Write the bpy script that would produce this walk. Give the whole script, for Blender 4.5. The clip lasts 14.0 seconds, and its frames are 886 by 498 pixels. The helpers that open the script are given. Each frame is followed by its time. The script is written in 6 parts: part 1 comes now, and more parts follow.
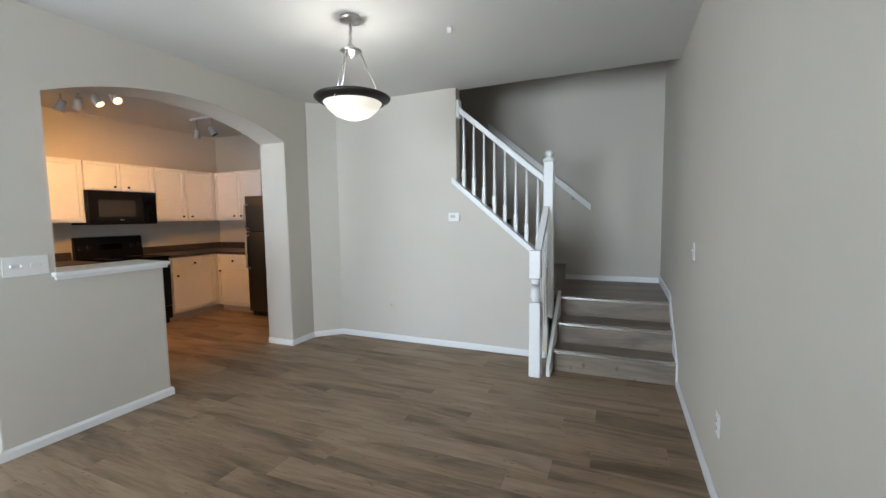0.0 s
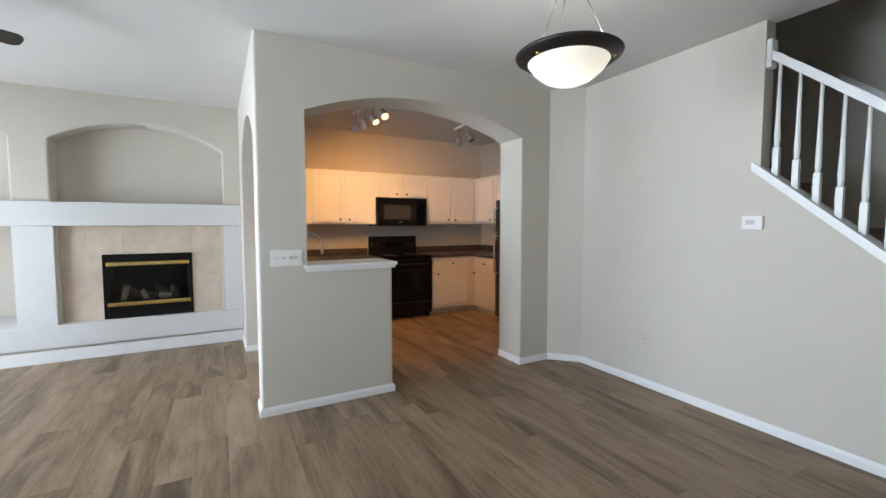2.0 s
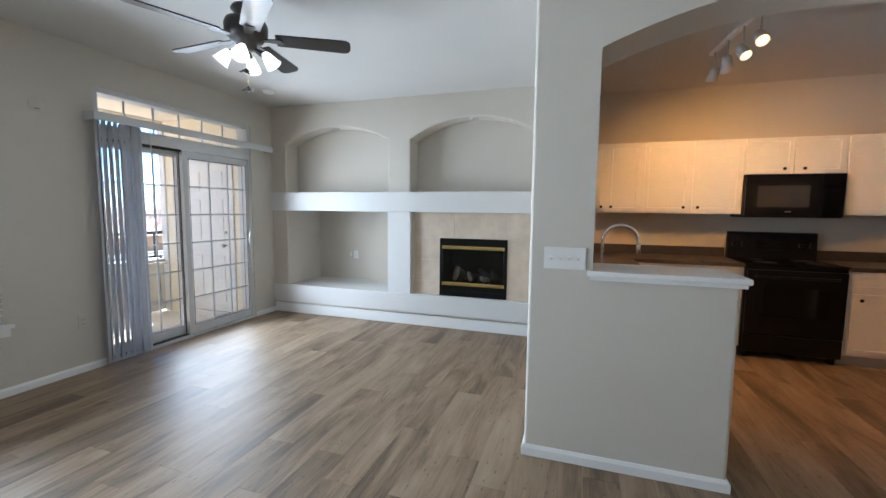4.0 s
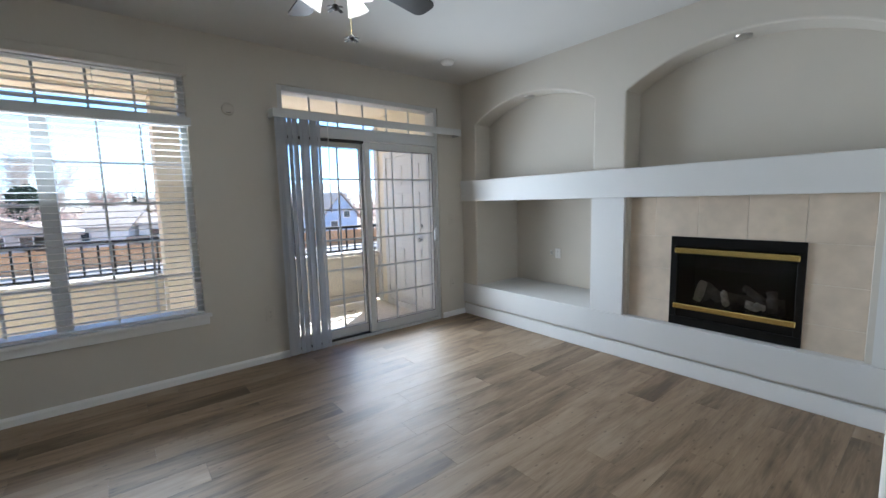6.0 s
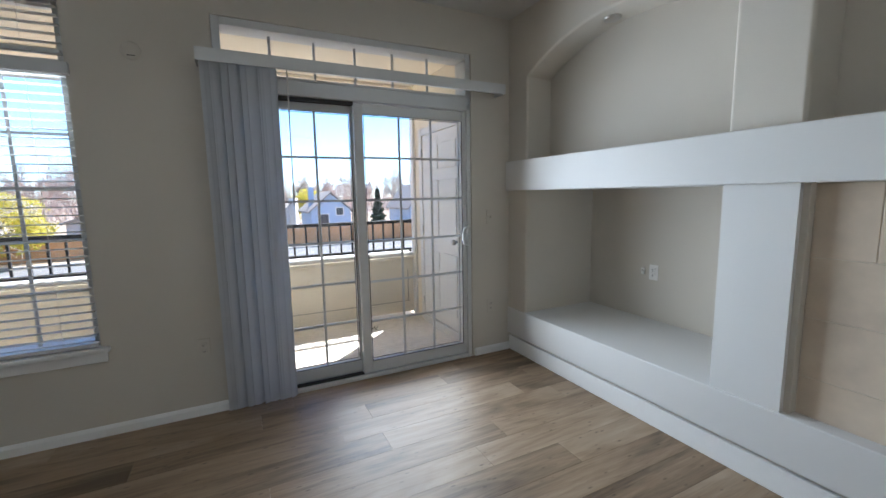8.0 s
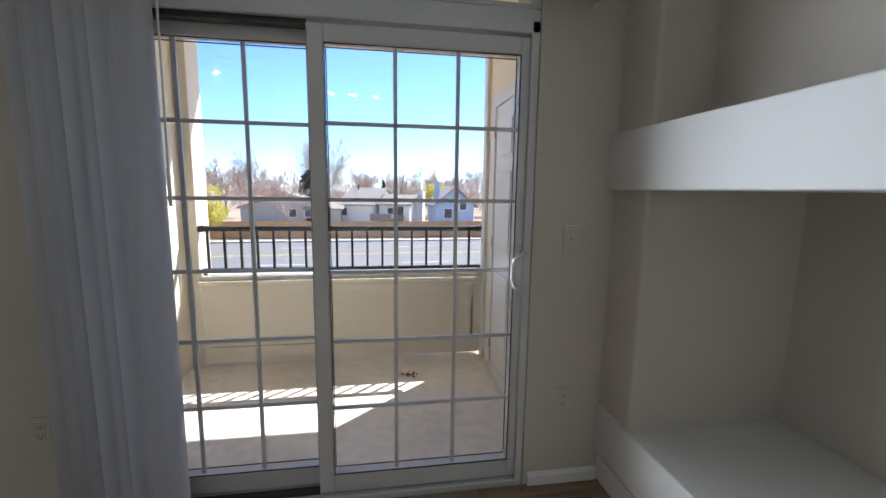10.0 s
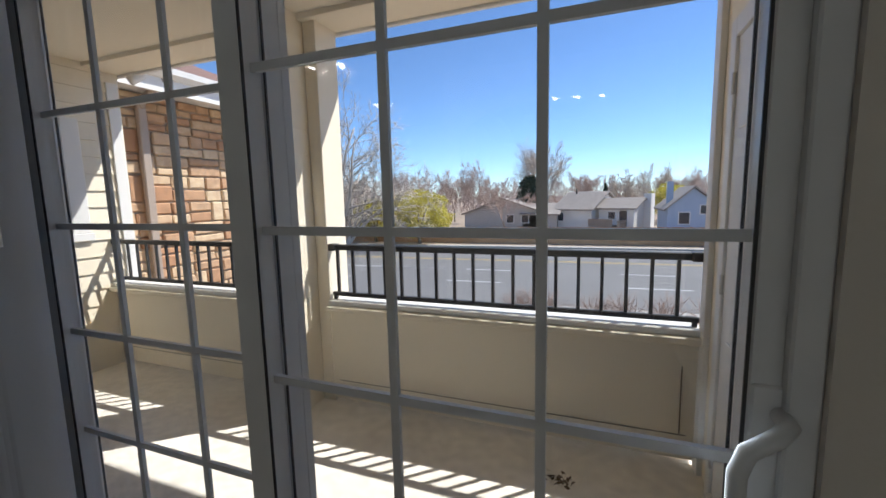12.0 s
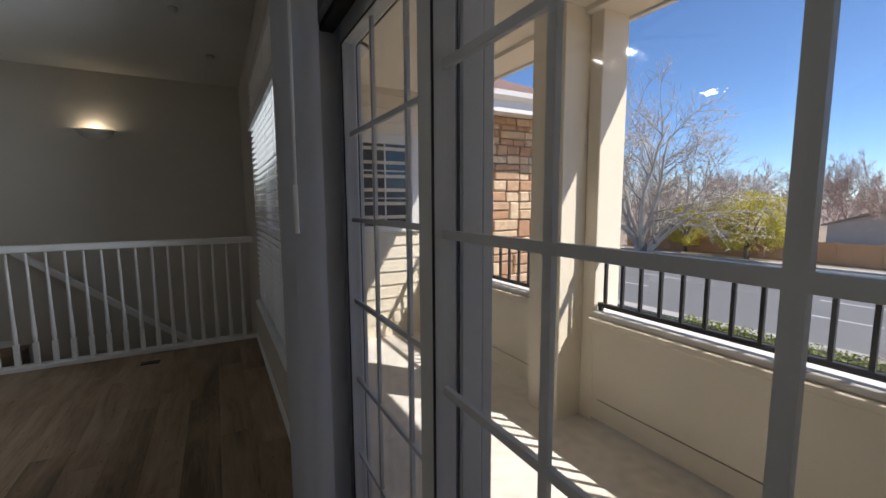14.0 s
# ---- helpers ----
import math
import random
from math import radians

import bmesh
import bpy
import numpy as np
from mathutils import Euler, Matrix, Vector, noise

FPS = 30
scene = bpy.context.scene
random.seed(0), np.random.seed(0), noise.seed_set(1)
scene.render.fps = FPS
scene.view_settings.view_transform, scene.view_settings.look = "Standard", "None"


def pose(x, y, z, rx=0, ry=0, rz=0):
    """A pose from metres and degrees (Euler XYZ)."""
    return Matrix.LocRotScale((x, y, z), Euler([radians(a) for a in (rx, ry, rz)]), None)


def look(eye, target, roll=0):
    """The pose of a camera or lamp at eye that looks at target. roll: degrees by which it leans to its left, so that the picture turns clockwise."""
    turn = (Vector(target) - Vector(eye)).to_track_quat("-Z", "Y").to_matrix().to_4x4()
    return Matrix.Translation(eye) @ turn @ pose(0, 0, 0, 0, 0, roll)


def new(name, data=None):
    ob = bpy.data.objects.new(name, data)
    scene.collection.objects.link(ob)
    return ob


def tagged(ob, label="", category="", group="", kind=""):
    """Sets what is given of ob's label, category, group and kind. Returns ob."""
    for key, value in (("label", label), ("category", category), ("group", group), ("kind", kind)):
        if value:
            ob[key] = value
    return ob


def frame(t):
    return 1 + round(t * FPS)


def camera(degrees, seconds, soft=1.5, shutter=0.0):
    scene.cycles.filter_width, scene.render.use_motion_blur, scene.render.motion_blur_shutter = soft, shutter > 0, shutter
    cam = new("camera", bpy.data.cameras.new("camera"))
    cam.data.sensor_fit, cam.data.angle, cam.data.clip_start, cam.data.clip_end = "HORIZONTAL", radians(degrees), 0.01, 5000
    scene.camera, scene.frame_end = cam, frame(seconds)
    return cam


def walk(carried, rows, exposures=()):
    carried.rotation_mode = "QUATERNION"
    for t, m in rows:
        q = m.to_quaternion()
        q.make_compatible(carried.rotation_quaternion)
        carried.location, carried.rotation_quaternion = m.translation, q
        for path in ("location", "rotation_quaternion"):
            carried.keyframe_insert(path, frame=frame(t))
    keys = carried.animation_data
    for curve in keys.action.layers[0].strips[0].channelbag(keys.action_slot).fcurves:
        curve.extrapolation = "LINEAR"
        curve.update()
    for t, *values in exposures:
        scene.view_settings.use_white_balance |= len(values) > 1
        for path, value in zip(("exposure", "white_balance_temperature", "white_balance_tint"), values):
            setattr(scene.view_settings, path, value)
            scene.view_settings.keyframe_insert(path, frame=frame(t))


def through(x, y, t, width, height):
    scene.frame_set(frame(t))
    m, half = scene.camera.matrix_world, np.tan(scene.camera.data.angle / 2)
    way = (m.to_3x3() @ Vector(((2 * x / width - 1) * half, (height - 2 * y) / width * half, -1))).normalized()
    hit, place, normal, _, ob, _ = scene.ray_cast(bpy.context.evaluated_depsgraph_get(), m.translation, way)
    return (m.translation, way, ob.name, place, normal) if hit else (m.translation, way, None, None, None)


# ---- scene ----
cam = camera(94.2, 14.0)
PATH = [
    (0, (0.031, 0.393, 1.401), (-0.757, 2.225, 1.241), -0.8),
    (0.5, (-0.025, 0.617, 1.405), (-1.055, 2.326, 1.274), -0.3),
    (1, (-0.044, 0.831, 1.413), (-1.354, 2.335, 1.276), 0.0),
    (1.5, (-0.022, 1.06, 1.419), (-1.574, 2.315, 1.293), 0.1),
    (2, (-0.124, 1.238, 1.381), (-1.876, 2.196, 1.26), 0.0),
    (2.5, (-0.316, 1.429, 1.401), (-2.223, 2.015, 1.262), 0.1),
    (3, (-0.528, 1.581, 1.41), (-2.513, 1.781, 1.268), 0.1),
    (3.5, (-0.728, 1.675, 1.378), (-2.709, 1.453, 1.215), 0.4),
    (4, (-0.976, 1.74, 1.383), (-2.865, 1.111, 1.198), 0.6),
    (6.5, (-2.51, 1.33, 1.367), (-3.657, -0.293, 1.142), -1.6),
    (7, (-2.807, 1.071, 1.354), (-3.891, -0.596, 1.133), -1.4),
    (7.5, (-3.157, 0.872, 1.337), (-4.131, -0.857, 1.092), -1.2),
    (8, (-3.468, 0.673, 1.341), (-4.352, -1.103, 1.08), -1.0),
    (10.5, (-4.679, -0.797, 1.354), (-4.776, -2.775, 1.077), 0.5),
    (11, (-4.814, -1.063, 1.363), (-4.675, -3.04, 1.09), -0.2),
    (11.5, (-4.889, -1.37, 1.381), (-4.483, -3.312, 1.127), -0.8),
    (12, (-4.904, -1.615, 1.368), (-4.19, -3.467, 1.119), -1.3),
    (12.5, (-4.974, -1.766, 1.377), (-3.966, -3.476, 1.126), -1.7),
    (13, (-5.008, -1.856, 1.375), (-3.704, -3.352, 1.128), -1.8),
    (13.5, (-5.012, -1.875, 1.371), (-3.463, -3.119, 1.133), -1.1),
    (14, (-4.957, -1.864, 1.369), (-3.216, -2.823, 1.148), -0.3),
]
EXPOSURE = [(0.0, 2.57, 5920, 7), (3.0, 2.46, 5880, 8), (4.0, 2.34, 5640, 7), (6.3, 1.86, 5720, 7), (8.2, 1.72, 5800, 7), (10.3, 1.25, 6030, 9.5), (11.5, 0.76, 6150, 7.5), (12.5, 0.38, 6050, 9), (14.0, 0.38, 6260, 11)]
walk(cam, [(t, look(eye, target, roll)) for t, eye, target, roll in PATH], EXPOSURE)

# ---- light ----
# ---------------------------------------------------------------- world, sun, lamps
world = bpy.data.worlds.new("world")
scene.world = world
world.use_nodes = True
wn = world.node_tree.nodes
sky = wn.new("ShaderNodeTexSky")
sky.sky_type = "NISHITA"
sky.sun_disc = False
SUN_EL, SUN_DIR = radians(49), Vector((-0.745, -0.667))
sky.sun_elevation = SUN_EL
sky.sun_rotation = math.atan2(SUN_DIR.x, SUN_DIR.y)
sky.altitude, sky.air_density, sky.dust_density, sky.ozone_density = 2800, 1.0, 0.0, 6.0
wn["Background"].inputs["Strength"].default_value = 0.14
world.node_tree.links.new(sky.outputs["Color"], wn["Background"].inputs["Color"])

sun = new("sun", bpy.data.lights.new("sun", "SUN"))
sun.data.energy, sun.data.angle, sun.data.color = 5.0, radians(0.5), (1.0, 0.94, 0.86)
sun.matrix_world = look((SUN_DIR.x * 30, SUN_DIR.y * 30, 30 * math.tan(SUN_EL)), (0, 0, 0))


def area_lamp(name, eye, target, w, h, power, colour, spread):
    lamp = new(name, bpy.data.lights.new(name, "AREA"))
    lamp.data.shape, lamp.data.size, lamp.data.size_y = "RECTANGLE", w, h
    lamp.data.energy, lamp.data.color, lamp.data.spread = power, colour, radians(spread)
    lamp.matrix_world = look(eye, target)
    return lamp


def bulb(name, where, power, colour, radius=0.03):
    lamp = new(name, bpy.data.lights.new(name, "POINT"))
    lamp.data.energy, lamp.data.color, lamp.data.shadow_soft_size = power, colour, radius
    lamp.location = where
    return lamp


DAY = (0.88, 0.94, 1.0)
area_lamp("door_daylight", (-4.54, -2.185, 1.10), (-4.54, 0, 1.10), 1.05, 1.82, 11.8, DAY, 134)
area_lamp("window_daylight", (-1.9, -2.135, 1.28), (-1.85, 0, 1.62), 1.6, 1.40, 16.0, DAY, 112)

# ---------------------------------------------------------------- building blocks


def add_box(bm, x0, x1, y0, y1, z0, z1):
    m = Matrix.Translation(((x0 + x1) / 2, (y0 + y1) / 2, (z0 + z1) / 2)) @ Matrix.Diagonal((abs(x1 - x0), abs(y1 - y0), abs(z1 - z0), 1))
    return bmesh.ops.create_cube(bm, size=1, matrix=m)["verts"]


def box(x0, x1, y0, y1, z0, z1, bevel=0.0, segments=2):
    bm = bmesh.new()
    add_box(bm, x0, x1, y0, y1, z0, z1)
    if bevel:
        bmesh.ops.bevel(bm, geom=bm.edges[:], offset=bevel, segments=segments, affect="EDGES", profile=0.5)
    return bm


def boxes(rows, bevel=0.0, segments=1):
    bm = bmesh.new()
    for r in rows:
        b = box(*r, bevel=bevel, segments=segments)
        me = bpy.data.meshes.new("piece")
        b.to_mesh(me)
        b.free()
        bm.from_mesh(me)
        bpy.data.meshes.remove(me)
    return bm


def rounded(points, n=5):
    """A footprint from rows of x, y, radius (counter-clockwise)."""
    out = []
    for i, (x, y, r) in enumerate(points):
        p, a, b = Vector((x, y)), Vector(points[i - 1][:2]), Vector(points[(i + 1) % len(points)][:2])
        if r <= 0:
            out.append(p)
            continue
        u, v = (a - p).normalized(), (b - p).normalized()
        half = u.angle(v) / 2
        d = r / math.tan(half)
        s, e = p + u * d, p + v * d
        c = p + (u + v).normalized() * (r / math.sin(half))
        a0, a1 = math.atan2(*(s - c).yx), math.atan2(*(e - c).yx)
        da = (a1 - a0 + math.pi) % (2 * math.pi) - math.pi
        out += [c + r * Vector((math.cos(a0 + da * k / n), math.sin(a0 + da * k / n))) for k in range(n + 1)]
    return out


def prism(points, lo, hi, axis="z", bm=None):
    """A footprint pushed along an axis. Points are (x, y) for z, (y, z) for x, (x, z) for y."""
    bm = bm or bmesh.new()
    put = {"z": lambda a, b, c: (a, b, c), "x": lambda a, b, c: (c, a, b), "y": lambda a, b, c: (a, c, b)}[axis]
    low = [bm.verts.new(put(p[0], p[1], lo)) for p in points]
    top = [bm.verts.new(put(p[0], p[1], hi)) for p in points]
    n = len(points)
    for i in range(n):
        bm.faces.new((low[i], low[(i + 1) % n], top[(i + 1) % n], top[i]))
    bm.faces.new(low[::-1])
    bm.faces.new(top)
    bmesh.ops.recalc_face_normals(bm, faces=bm.faces[:])
    return bm


def arc(a0, a1, spring, apex, n=24):
    """A flat arch from a0 to a1: rows of place and height."""
    half, rise = (a1 - a0) / 2, apex - spring
    r = (half * half + rise * rise) / (2 * rise)
    mid = (a0 + a1) / 2
    return [(mid + half * (2 * k / n - 1), apex - r + math.sqrt(r * r - (half * (2 * k / n - 1)) ** 2)) for k in range(n + 1)]


def header(bm, curve, top, lo, hi, axis):
    """The wall over an arch: from the curve up to top, between lo and hi along the axis."""
    put = {"x": lambda a, b, c: (c, a, b), "y": lambda a, b, c: (a, c, b)}[axis]
    rows = [[bm.verts.new(put(a, z, d)) for a, z, d in ((a, z, lo), (a, z, hi), (a, top, hi), (a, top, lo))] for a, z in curve]
    for p, q in zip(rows, rows[1:]):
        for k in range(4):
            bm.faces.new((p[k], q[k], q[(k + 1) % 4], p[(k + 1) % 4]))
    bm.faces.new(rows[0])
    bm.faces.new(rows[-1][::-1])
    return bm


def turned(profile, n=24, bm=None, at=(0, 0, 0), caps=True):
    """A lathed shape from rows of radius, height."""
    bm = bm or bmesh.new()
    rings = []
    for r, z in profile:
        r = max(r, 1e-4)
        rings.append([bm.verts.new((at[0] + r * math.cos(2 * math.pi * k / n), at[1] + r * math.sin(2 * math.pi * k / n), at[2] + z)) for k in range(n)])
    for a, b in zip(rings, rings[1:]):
        for k in range(n):
            f = bm.faces.new((a[k], a[(k + 1) % n], b[(k + 1) % n], b[k]))
            f.smooth = True
    if caps:
        bm.faces.new(rings[0][::-1])
        bm.faces.new(rings[-1])
    bmesh.ops.recalc_face_normals(bm, faces=bm.faces[:])
    return bm


def tube(points, radius, n=8, bm=None, radii=None):
    """A round bar along points."""
    bm = bm or bmesh.new()
    points = [Vector(p) for p in points]
    rings = []
    side = None
    for i, p in enumerate(points):
        d = (points[min(i + 1, len(points) - 1)] - points[max(i - 1, 0)]).normalized()
        if side is None:
            side = d.orthogonal().normalized()
        side = (side - d * side.dot(d)).normalized()
        up = d.cross(side)
        r = radii[i] if radii else radius
        rings.append([bm.verts.new(p + r * (math.cos(2 * math.pi * k / n) * side + math.sin(2 * math.pi * k / n) * up)) for k in range(n)])
    for a, b in zip(rings, rings[1:]):
        for k in range(n):
            f = bm.faces.new((a[k], a[(k + 1) % n], b[(k + 1) % n], b[k]))
            f.smooth = True
    bm.faces.new(rings[0][::-1])
    bm.faces.new(rings[-1])
    return bm


def obj(name, bm, material, smooth=False):
    me = bpy.data.meshes.new(name)
    bm.to_mesh(me)
    bm.free()
    me.materials.append(material)
    if smooth:
        for p in me.polygons:
            p.use_smooth = True
    return new(name, me)


def part(name, bm, material, parent, label=""):
    ob = obj(name, bm, material)
    ob.parent = parent
    ob.matrix_parent_inverse = parent.matrix_world.inverted() if parent.matrix_world != Matrix() else Matrix()
    if label:
        tagged(ob, label)
    return ob


def structure(name, bm, material, label, category):
    return tagged(obj(name, bm, material), label, category, kind="structure")


def base(name, x, y, z, label, category, group="", kind="", rz=0):
    ob = new(name)
    ob.empty_display_size = 0.1
    ob.matrix_world = pose(x, y, z, 0, 0, rz)
    ob.matrix_basis = pose(x, y, z, 0, 0, rz)
    return tagged(ob, label, category, group, kind)


def lpart(name, bm, material, parent, label=""):
    """A part whose mesh is written round its thing's base."""
    ob = obj(name, bm, material)
    ob.parent = parent
    if label:
        tagged(ob, label)
    return ob


# ---------------------------------------------------------------- materials


def material(name, colour, rough=0.5, metal=0.0, grain=40.0, vary=0.06, bump=0.0, bump_scale=200.0, coords="Object", big=1.5, spec=0.5):
    m = bpy.data.materials.new(name)
    m.use_nodes = True
    nt, b = m.node_tree, m.node_tree.nodes["Principled BSDF"]
    b.inputs["Roughness"].default_value, b.inputs["Metallic"].default_value = rough, metal
    b.inputs["Specular IOR Level"].default_value = spec
    tc = nt.nodes.new("ShaderNodeTexCoord")
    n1, n2 = nt.nodes.new("ShaderNodeTexNoise"), nt.nodes.new("ShaderNodeTexNoise")
    n1.inputs["Scale"].default_value, n2.inputs["Scale"].default_value = grain, big
    n1.inputs["Detail"].default_value = n2.inputs["Detail"].default_value = 4
    add = nt.nodes.new("ShaderNodeMath")
    add.operation = "ADD"
    ramp = nt.nodes.new("ShaderNodeMapRange")
    ramp.inputs["From Min"].default_value, ramp.inputs["From Max"].default_value = 0.6, 1.4
    ramp.inputs["To Min"].default_value, ramp.inputs["To Max"].default_value = 1 - vary, 1 + vary
    mul = nt.nodes.new("ShaderNodeVectorMath")
    mul.operation = "SCALE"
    mul.inputs[0].default_value = colour
    for n in (n1, n2):
        nt.links.new(tc.outputs[coords], n.inputs["Vector"])
    nt.links.new(n1.outputs["Fac"], add.inputs[0])
    nt.links.new(n2.outputs["Fac"], add.inputs[1])
    nt.links.new(add.outputs[0], ramp.inputs["Value"])
    nt.links.new(ramp.outputs["Result"], mul.inputs["Scale"])
    nt.links.new(mul.outputs["Vector"], b.inputs["Base Color"])
    if bump:
        n3, bp = nt.nodes.new("ShaderNodeTexNoise"), nt.nodes.new("ShaderNodeBump")
        n3.inputs["Scale"].default_value, n3.inputs["Detail"].default_value = bump_scale, 3
        nt.links.new(tc.outputs[coords], n3.inputs["Vector"])
        nt.links.new(n3.outputs["Fac"], bp.inputs["Height"])
        bp.inputs["Strength"].default_value, bp.inputs["Distance"].default_value = bump, 0.002
        nt.links.new(bp.outputs["Normal"], b.inputs["Normal"])
    return m


def glowing(name, colour, strength):
    m = bpy.data.materials.new(name)
    m.use_nodes = True
    b = m.node_tree.nodes["Principled BSDF"]
    b.inputs["Base Color"].default_value = (*colour, 1)
    b.inputs["Emission Color"].default_value = (*colour, 1)
    b.inputs["Emission Strength"].default_value = strength
    return m


def glass(name, tint=(1, 1, 1), rough=0.0):
    """Thin panes: clear, with the gloss of a glass surface."""
    m = bpy.data.materials.new(name)
    m.use_nodes = True
    nt = m.node_tree
    nt.nodes.remove(nt.nodes["Principled BSDF"])
    clear, gloss, mix, edge, ramp = (nt.nodes.new(k) for k in ("ShaderNodeBsdfTransparent", "ShaderNodeBsdfGlossy", "ShaderNodeMixShader", "ShaderNodeLayerWeight", "ShaderNodeValToRGB"))
    clear.inputs["Color"].default_value = (*tint, 1)
    gloss.inputs["Roughness"].default_value = rough
    edge.inputs["Blend"].default_value = 0.5
    e = ramp.color_ramp.elements
    e[0].position, e[0].color = 0.0, (0.022, 0.022, 0.022, 1)
    e[1].position, e[1].color = 1.0, (0.9, 0.9, 0.9, 1)
    for at, v in ((0.5, 0.03), (0.7, 0.09), (0.85, 0.28)):
        k = e.new(at)
        k.color = (v, v, v, 1)
    nt.links.new(edge.outputs["Facing"], ramp.inputs["Fac"])
    nt.links.new(ramp.outputs["Color"], mix.inputs["Fac"])
    nt.links.new(clear.outputs[0], mix.inputs[1])
    nt.links.new(gloss.outputs[0], mix.inputs[2])
    nt.links.new(mix.outputs[0], nt.nodes["Material Output"].inputs["Surface"])
    return m


def translucent(name, colour, share, rough=0.5, through=None):
    m = bpy.data.materials.new(name)
    m.use_nodes = True
    nt, b = m.node_tree, m.node_tree.nodes["Principled BSDF"]
    b.inputs["Base Color"].default_value, b.inputs["Roughness"].default_value = (*colour, 1), rough
    tl, mix = nt.nodes.new("ShaderNodeBsdfTranslucent"), nt.nodes.new("ShaderNodeMixShader")
    tl.inputs["Color"].default_value = (*(through or colour), 1)
    mix.inputs["Fac"].default_value = share
    nt.links.new(b.outputs[0], mix.inputs[1])
    nt.links.new(tl.outputs[0], mix.inputs[2])
    nt.links.new(mix.outputs[0], nt.nodes["Material Output"].inputs["Surface"])
    return m


def plank_material(name, dark, mid, light, rough, along=0, per="object", scale=1.0, tile=0.9):
    """Wood-look boards: each board with its own tone and its own stretch of grain, knots and streaks."""
    m = bpy.data.materials.new(name)
    m.use_nodes = True
    nt, b = m.node_tree, m.node_tree.nodes["Principled BSDF"]
    tc, info = nt.nodes.new("ShaderNodeTexCoord"), nt.nodes.new("ShaderNodeObjectInfo")
    geo = nt.nodes.new("ShaderNodeNewGeometry")
    rnd = info.outputs["Random"] if per == "object" else geo.outputs["Random Per Island"]
    far = nt.nodes.new("ShaderNodeVectorMath")
    far.operation = "SCALE"
    far.inputs[0].default_value = (37.0, 91.0, 53.0)
    nt.links.new(rnd, far.inputs["Scale"])
    move = nt.nodes.new("ShaderNodeVectorMath")
    nt.links.new(tc.outputs["Object"], move.inputs[0])
    nt.links.new(far.outputs["Vector"], move.inputs[1])

    def noise_at(sx, sy, detail, distort=0.0, rough_=0.6):
        mp, n = nt.nodes.new("ShaderNodeMapping"), nt.nodes.new("ShaderNodeTexNoise")
        mp.inputs["Scale"].default_value = (sx * scale, sy * scale, sy * scale) if along == 0 else (sy * scale, sx * scale, sy * scale)
        n.inputs["Scale"].default_value, n.inputs["Detail"].default_value = 1.0, detail
        n.inputs["Distortion"].default_value, n.inputs["Roughness"].default_value = distort, rough_
        nt.links.new(move.outputs["Vector"], mp.inputs["Vector"])
        nt.links.new(mp.outputs["Vector"], n.inputs["Vector"])
        return n.outputs["Fac"]

    def mix_of(a, wa, c, wc):
        x, y, s = (nt.nodes.new("ShaderNodeMath") for _ in range(3))
        x.operation = y.operation = "MULTIPLY"
        x.inputs[1].default_value, y.inputs[1].default_value = wa, wc
        nt.links.new(a, x.inputs[0])
        nt.links.new(c, y.inputs[0])
        nt.links.new(x.outputs[0], s.inputs[0])
        nt.links.new(y.outputs[0], s.inputs[1])
        return s.outputs[0]

    cloud, streak, fine = noise_at(1.1, 5.5, 3, 0.8), noise_at(1.6, 22, 4, 1.8), noise_at(10, 150, 2)
    tone = mix_of(mix_of(cloud, 0.62, streak, 0.28), 1.0, mix_of(fine, 0.12, rnd, 0.13), 1.0)
    ramp = nt.nodes.new("ShaderNodeValToRGB")
    e = ramp.color_ramp.elements
    e[0].position, e[0].color = 0.425, (*dark, 1)
    e[1].position, e[1].color = 0.80, (*light, 1)
    k = e.new(0.60)
    k.color = (*mid, 1)
    nt.links.new(tone, ramp.inputs["Fac"])
    # knots
    b.inputs["Specular IOR Level"].default_value = 0.36
    kn = nt.nodes.new("ShaderNodeTexVoronoi")
    mp = nt.nodes.new("ShaderNodeMapping")
    mp.inputs["Scale"].default_value = (1.9, 5.0, 1.0) if along == 0 else (5.0, 1.9, 1.0)
    nt.links.new(move.outputs["Vector"], mp.inputs["Vector"])
    nt.links.new(mp.outputs["Vector"], kn.inputs["Vector"])
    kr = nt.nodes.new("ShaderNodeMapRange")
    kr.inputs["From Min"].default_value, kr.inputs["From Max"].default_value = 0.02, 0.17
    kr.inputs["To Min"].default_value, kr.inputs["To Max"].default_value = 0.7, 0.0
    nt.links.new(kn.outputs["Distance"], kr.inputs["Value"])
    mx = nt.nodes.new("ShaderNodeMix")
    mx.data_type = "RGBA"
    nt.links.new(kr.outputs["Result"], mx.inputs["Factor"])
    nt.links.new(ramp.outputs["Color"], mx.inputs[6])
    mx.inputs[7].default_value = (*[c * 0.45 for c in dark], 1)
    nt.links.new(mx.outputs[2], b.inputs["Base Color"])
    rr = nt.nodes.new("ShaderNodeMapRange")
    rr.inputs["To Min"].default_value, rr.inputs["To Max"].default_value = rough - 0.08, rough + 0.10
    nt.links.new(streak, rr.inputs["Value"])
    nt.links.new(rr.outputs["Result"], b.inputs["Roughness"])
    bp = nt.nodes.new("ShaderNodeBump")
    bp.inputs["Strength"].default_value, bp.inputs["Distance"].default_value = 0.18, 0.0008
    nt.links.new(fine, bp.inputs["Height"])
    nt.links.new(bp.outputs["Normal"], b.inputs["Normal"])
    return m


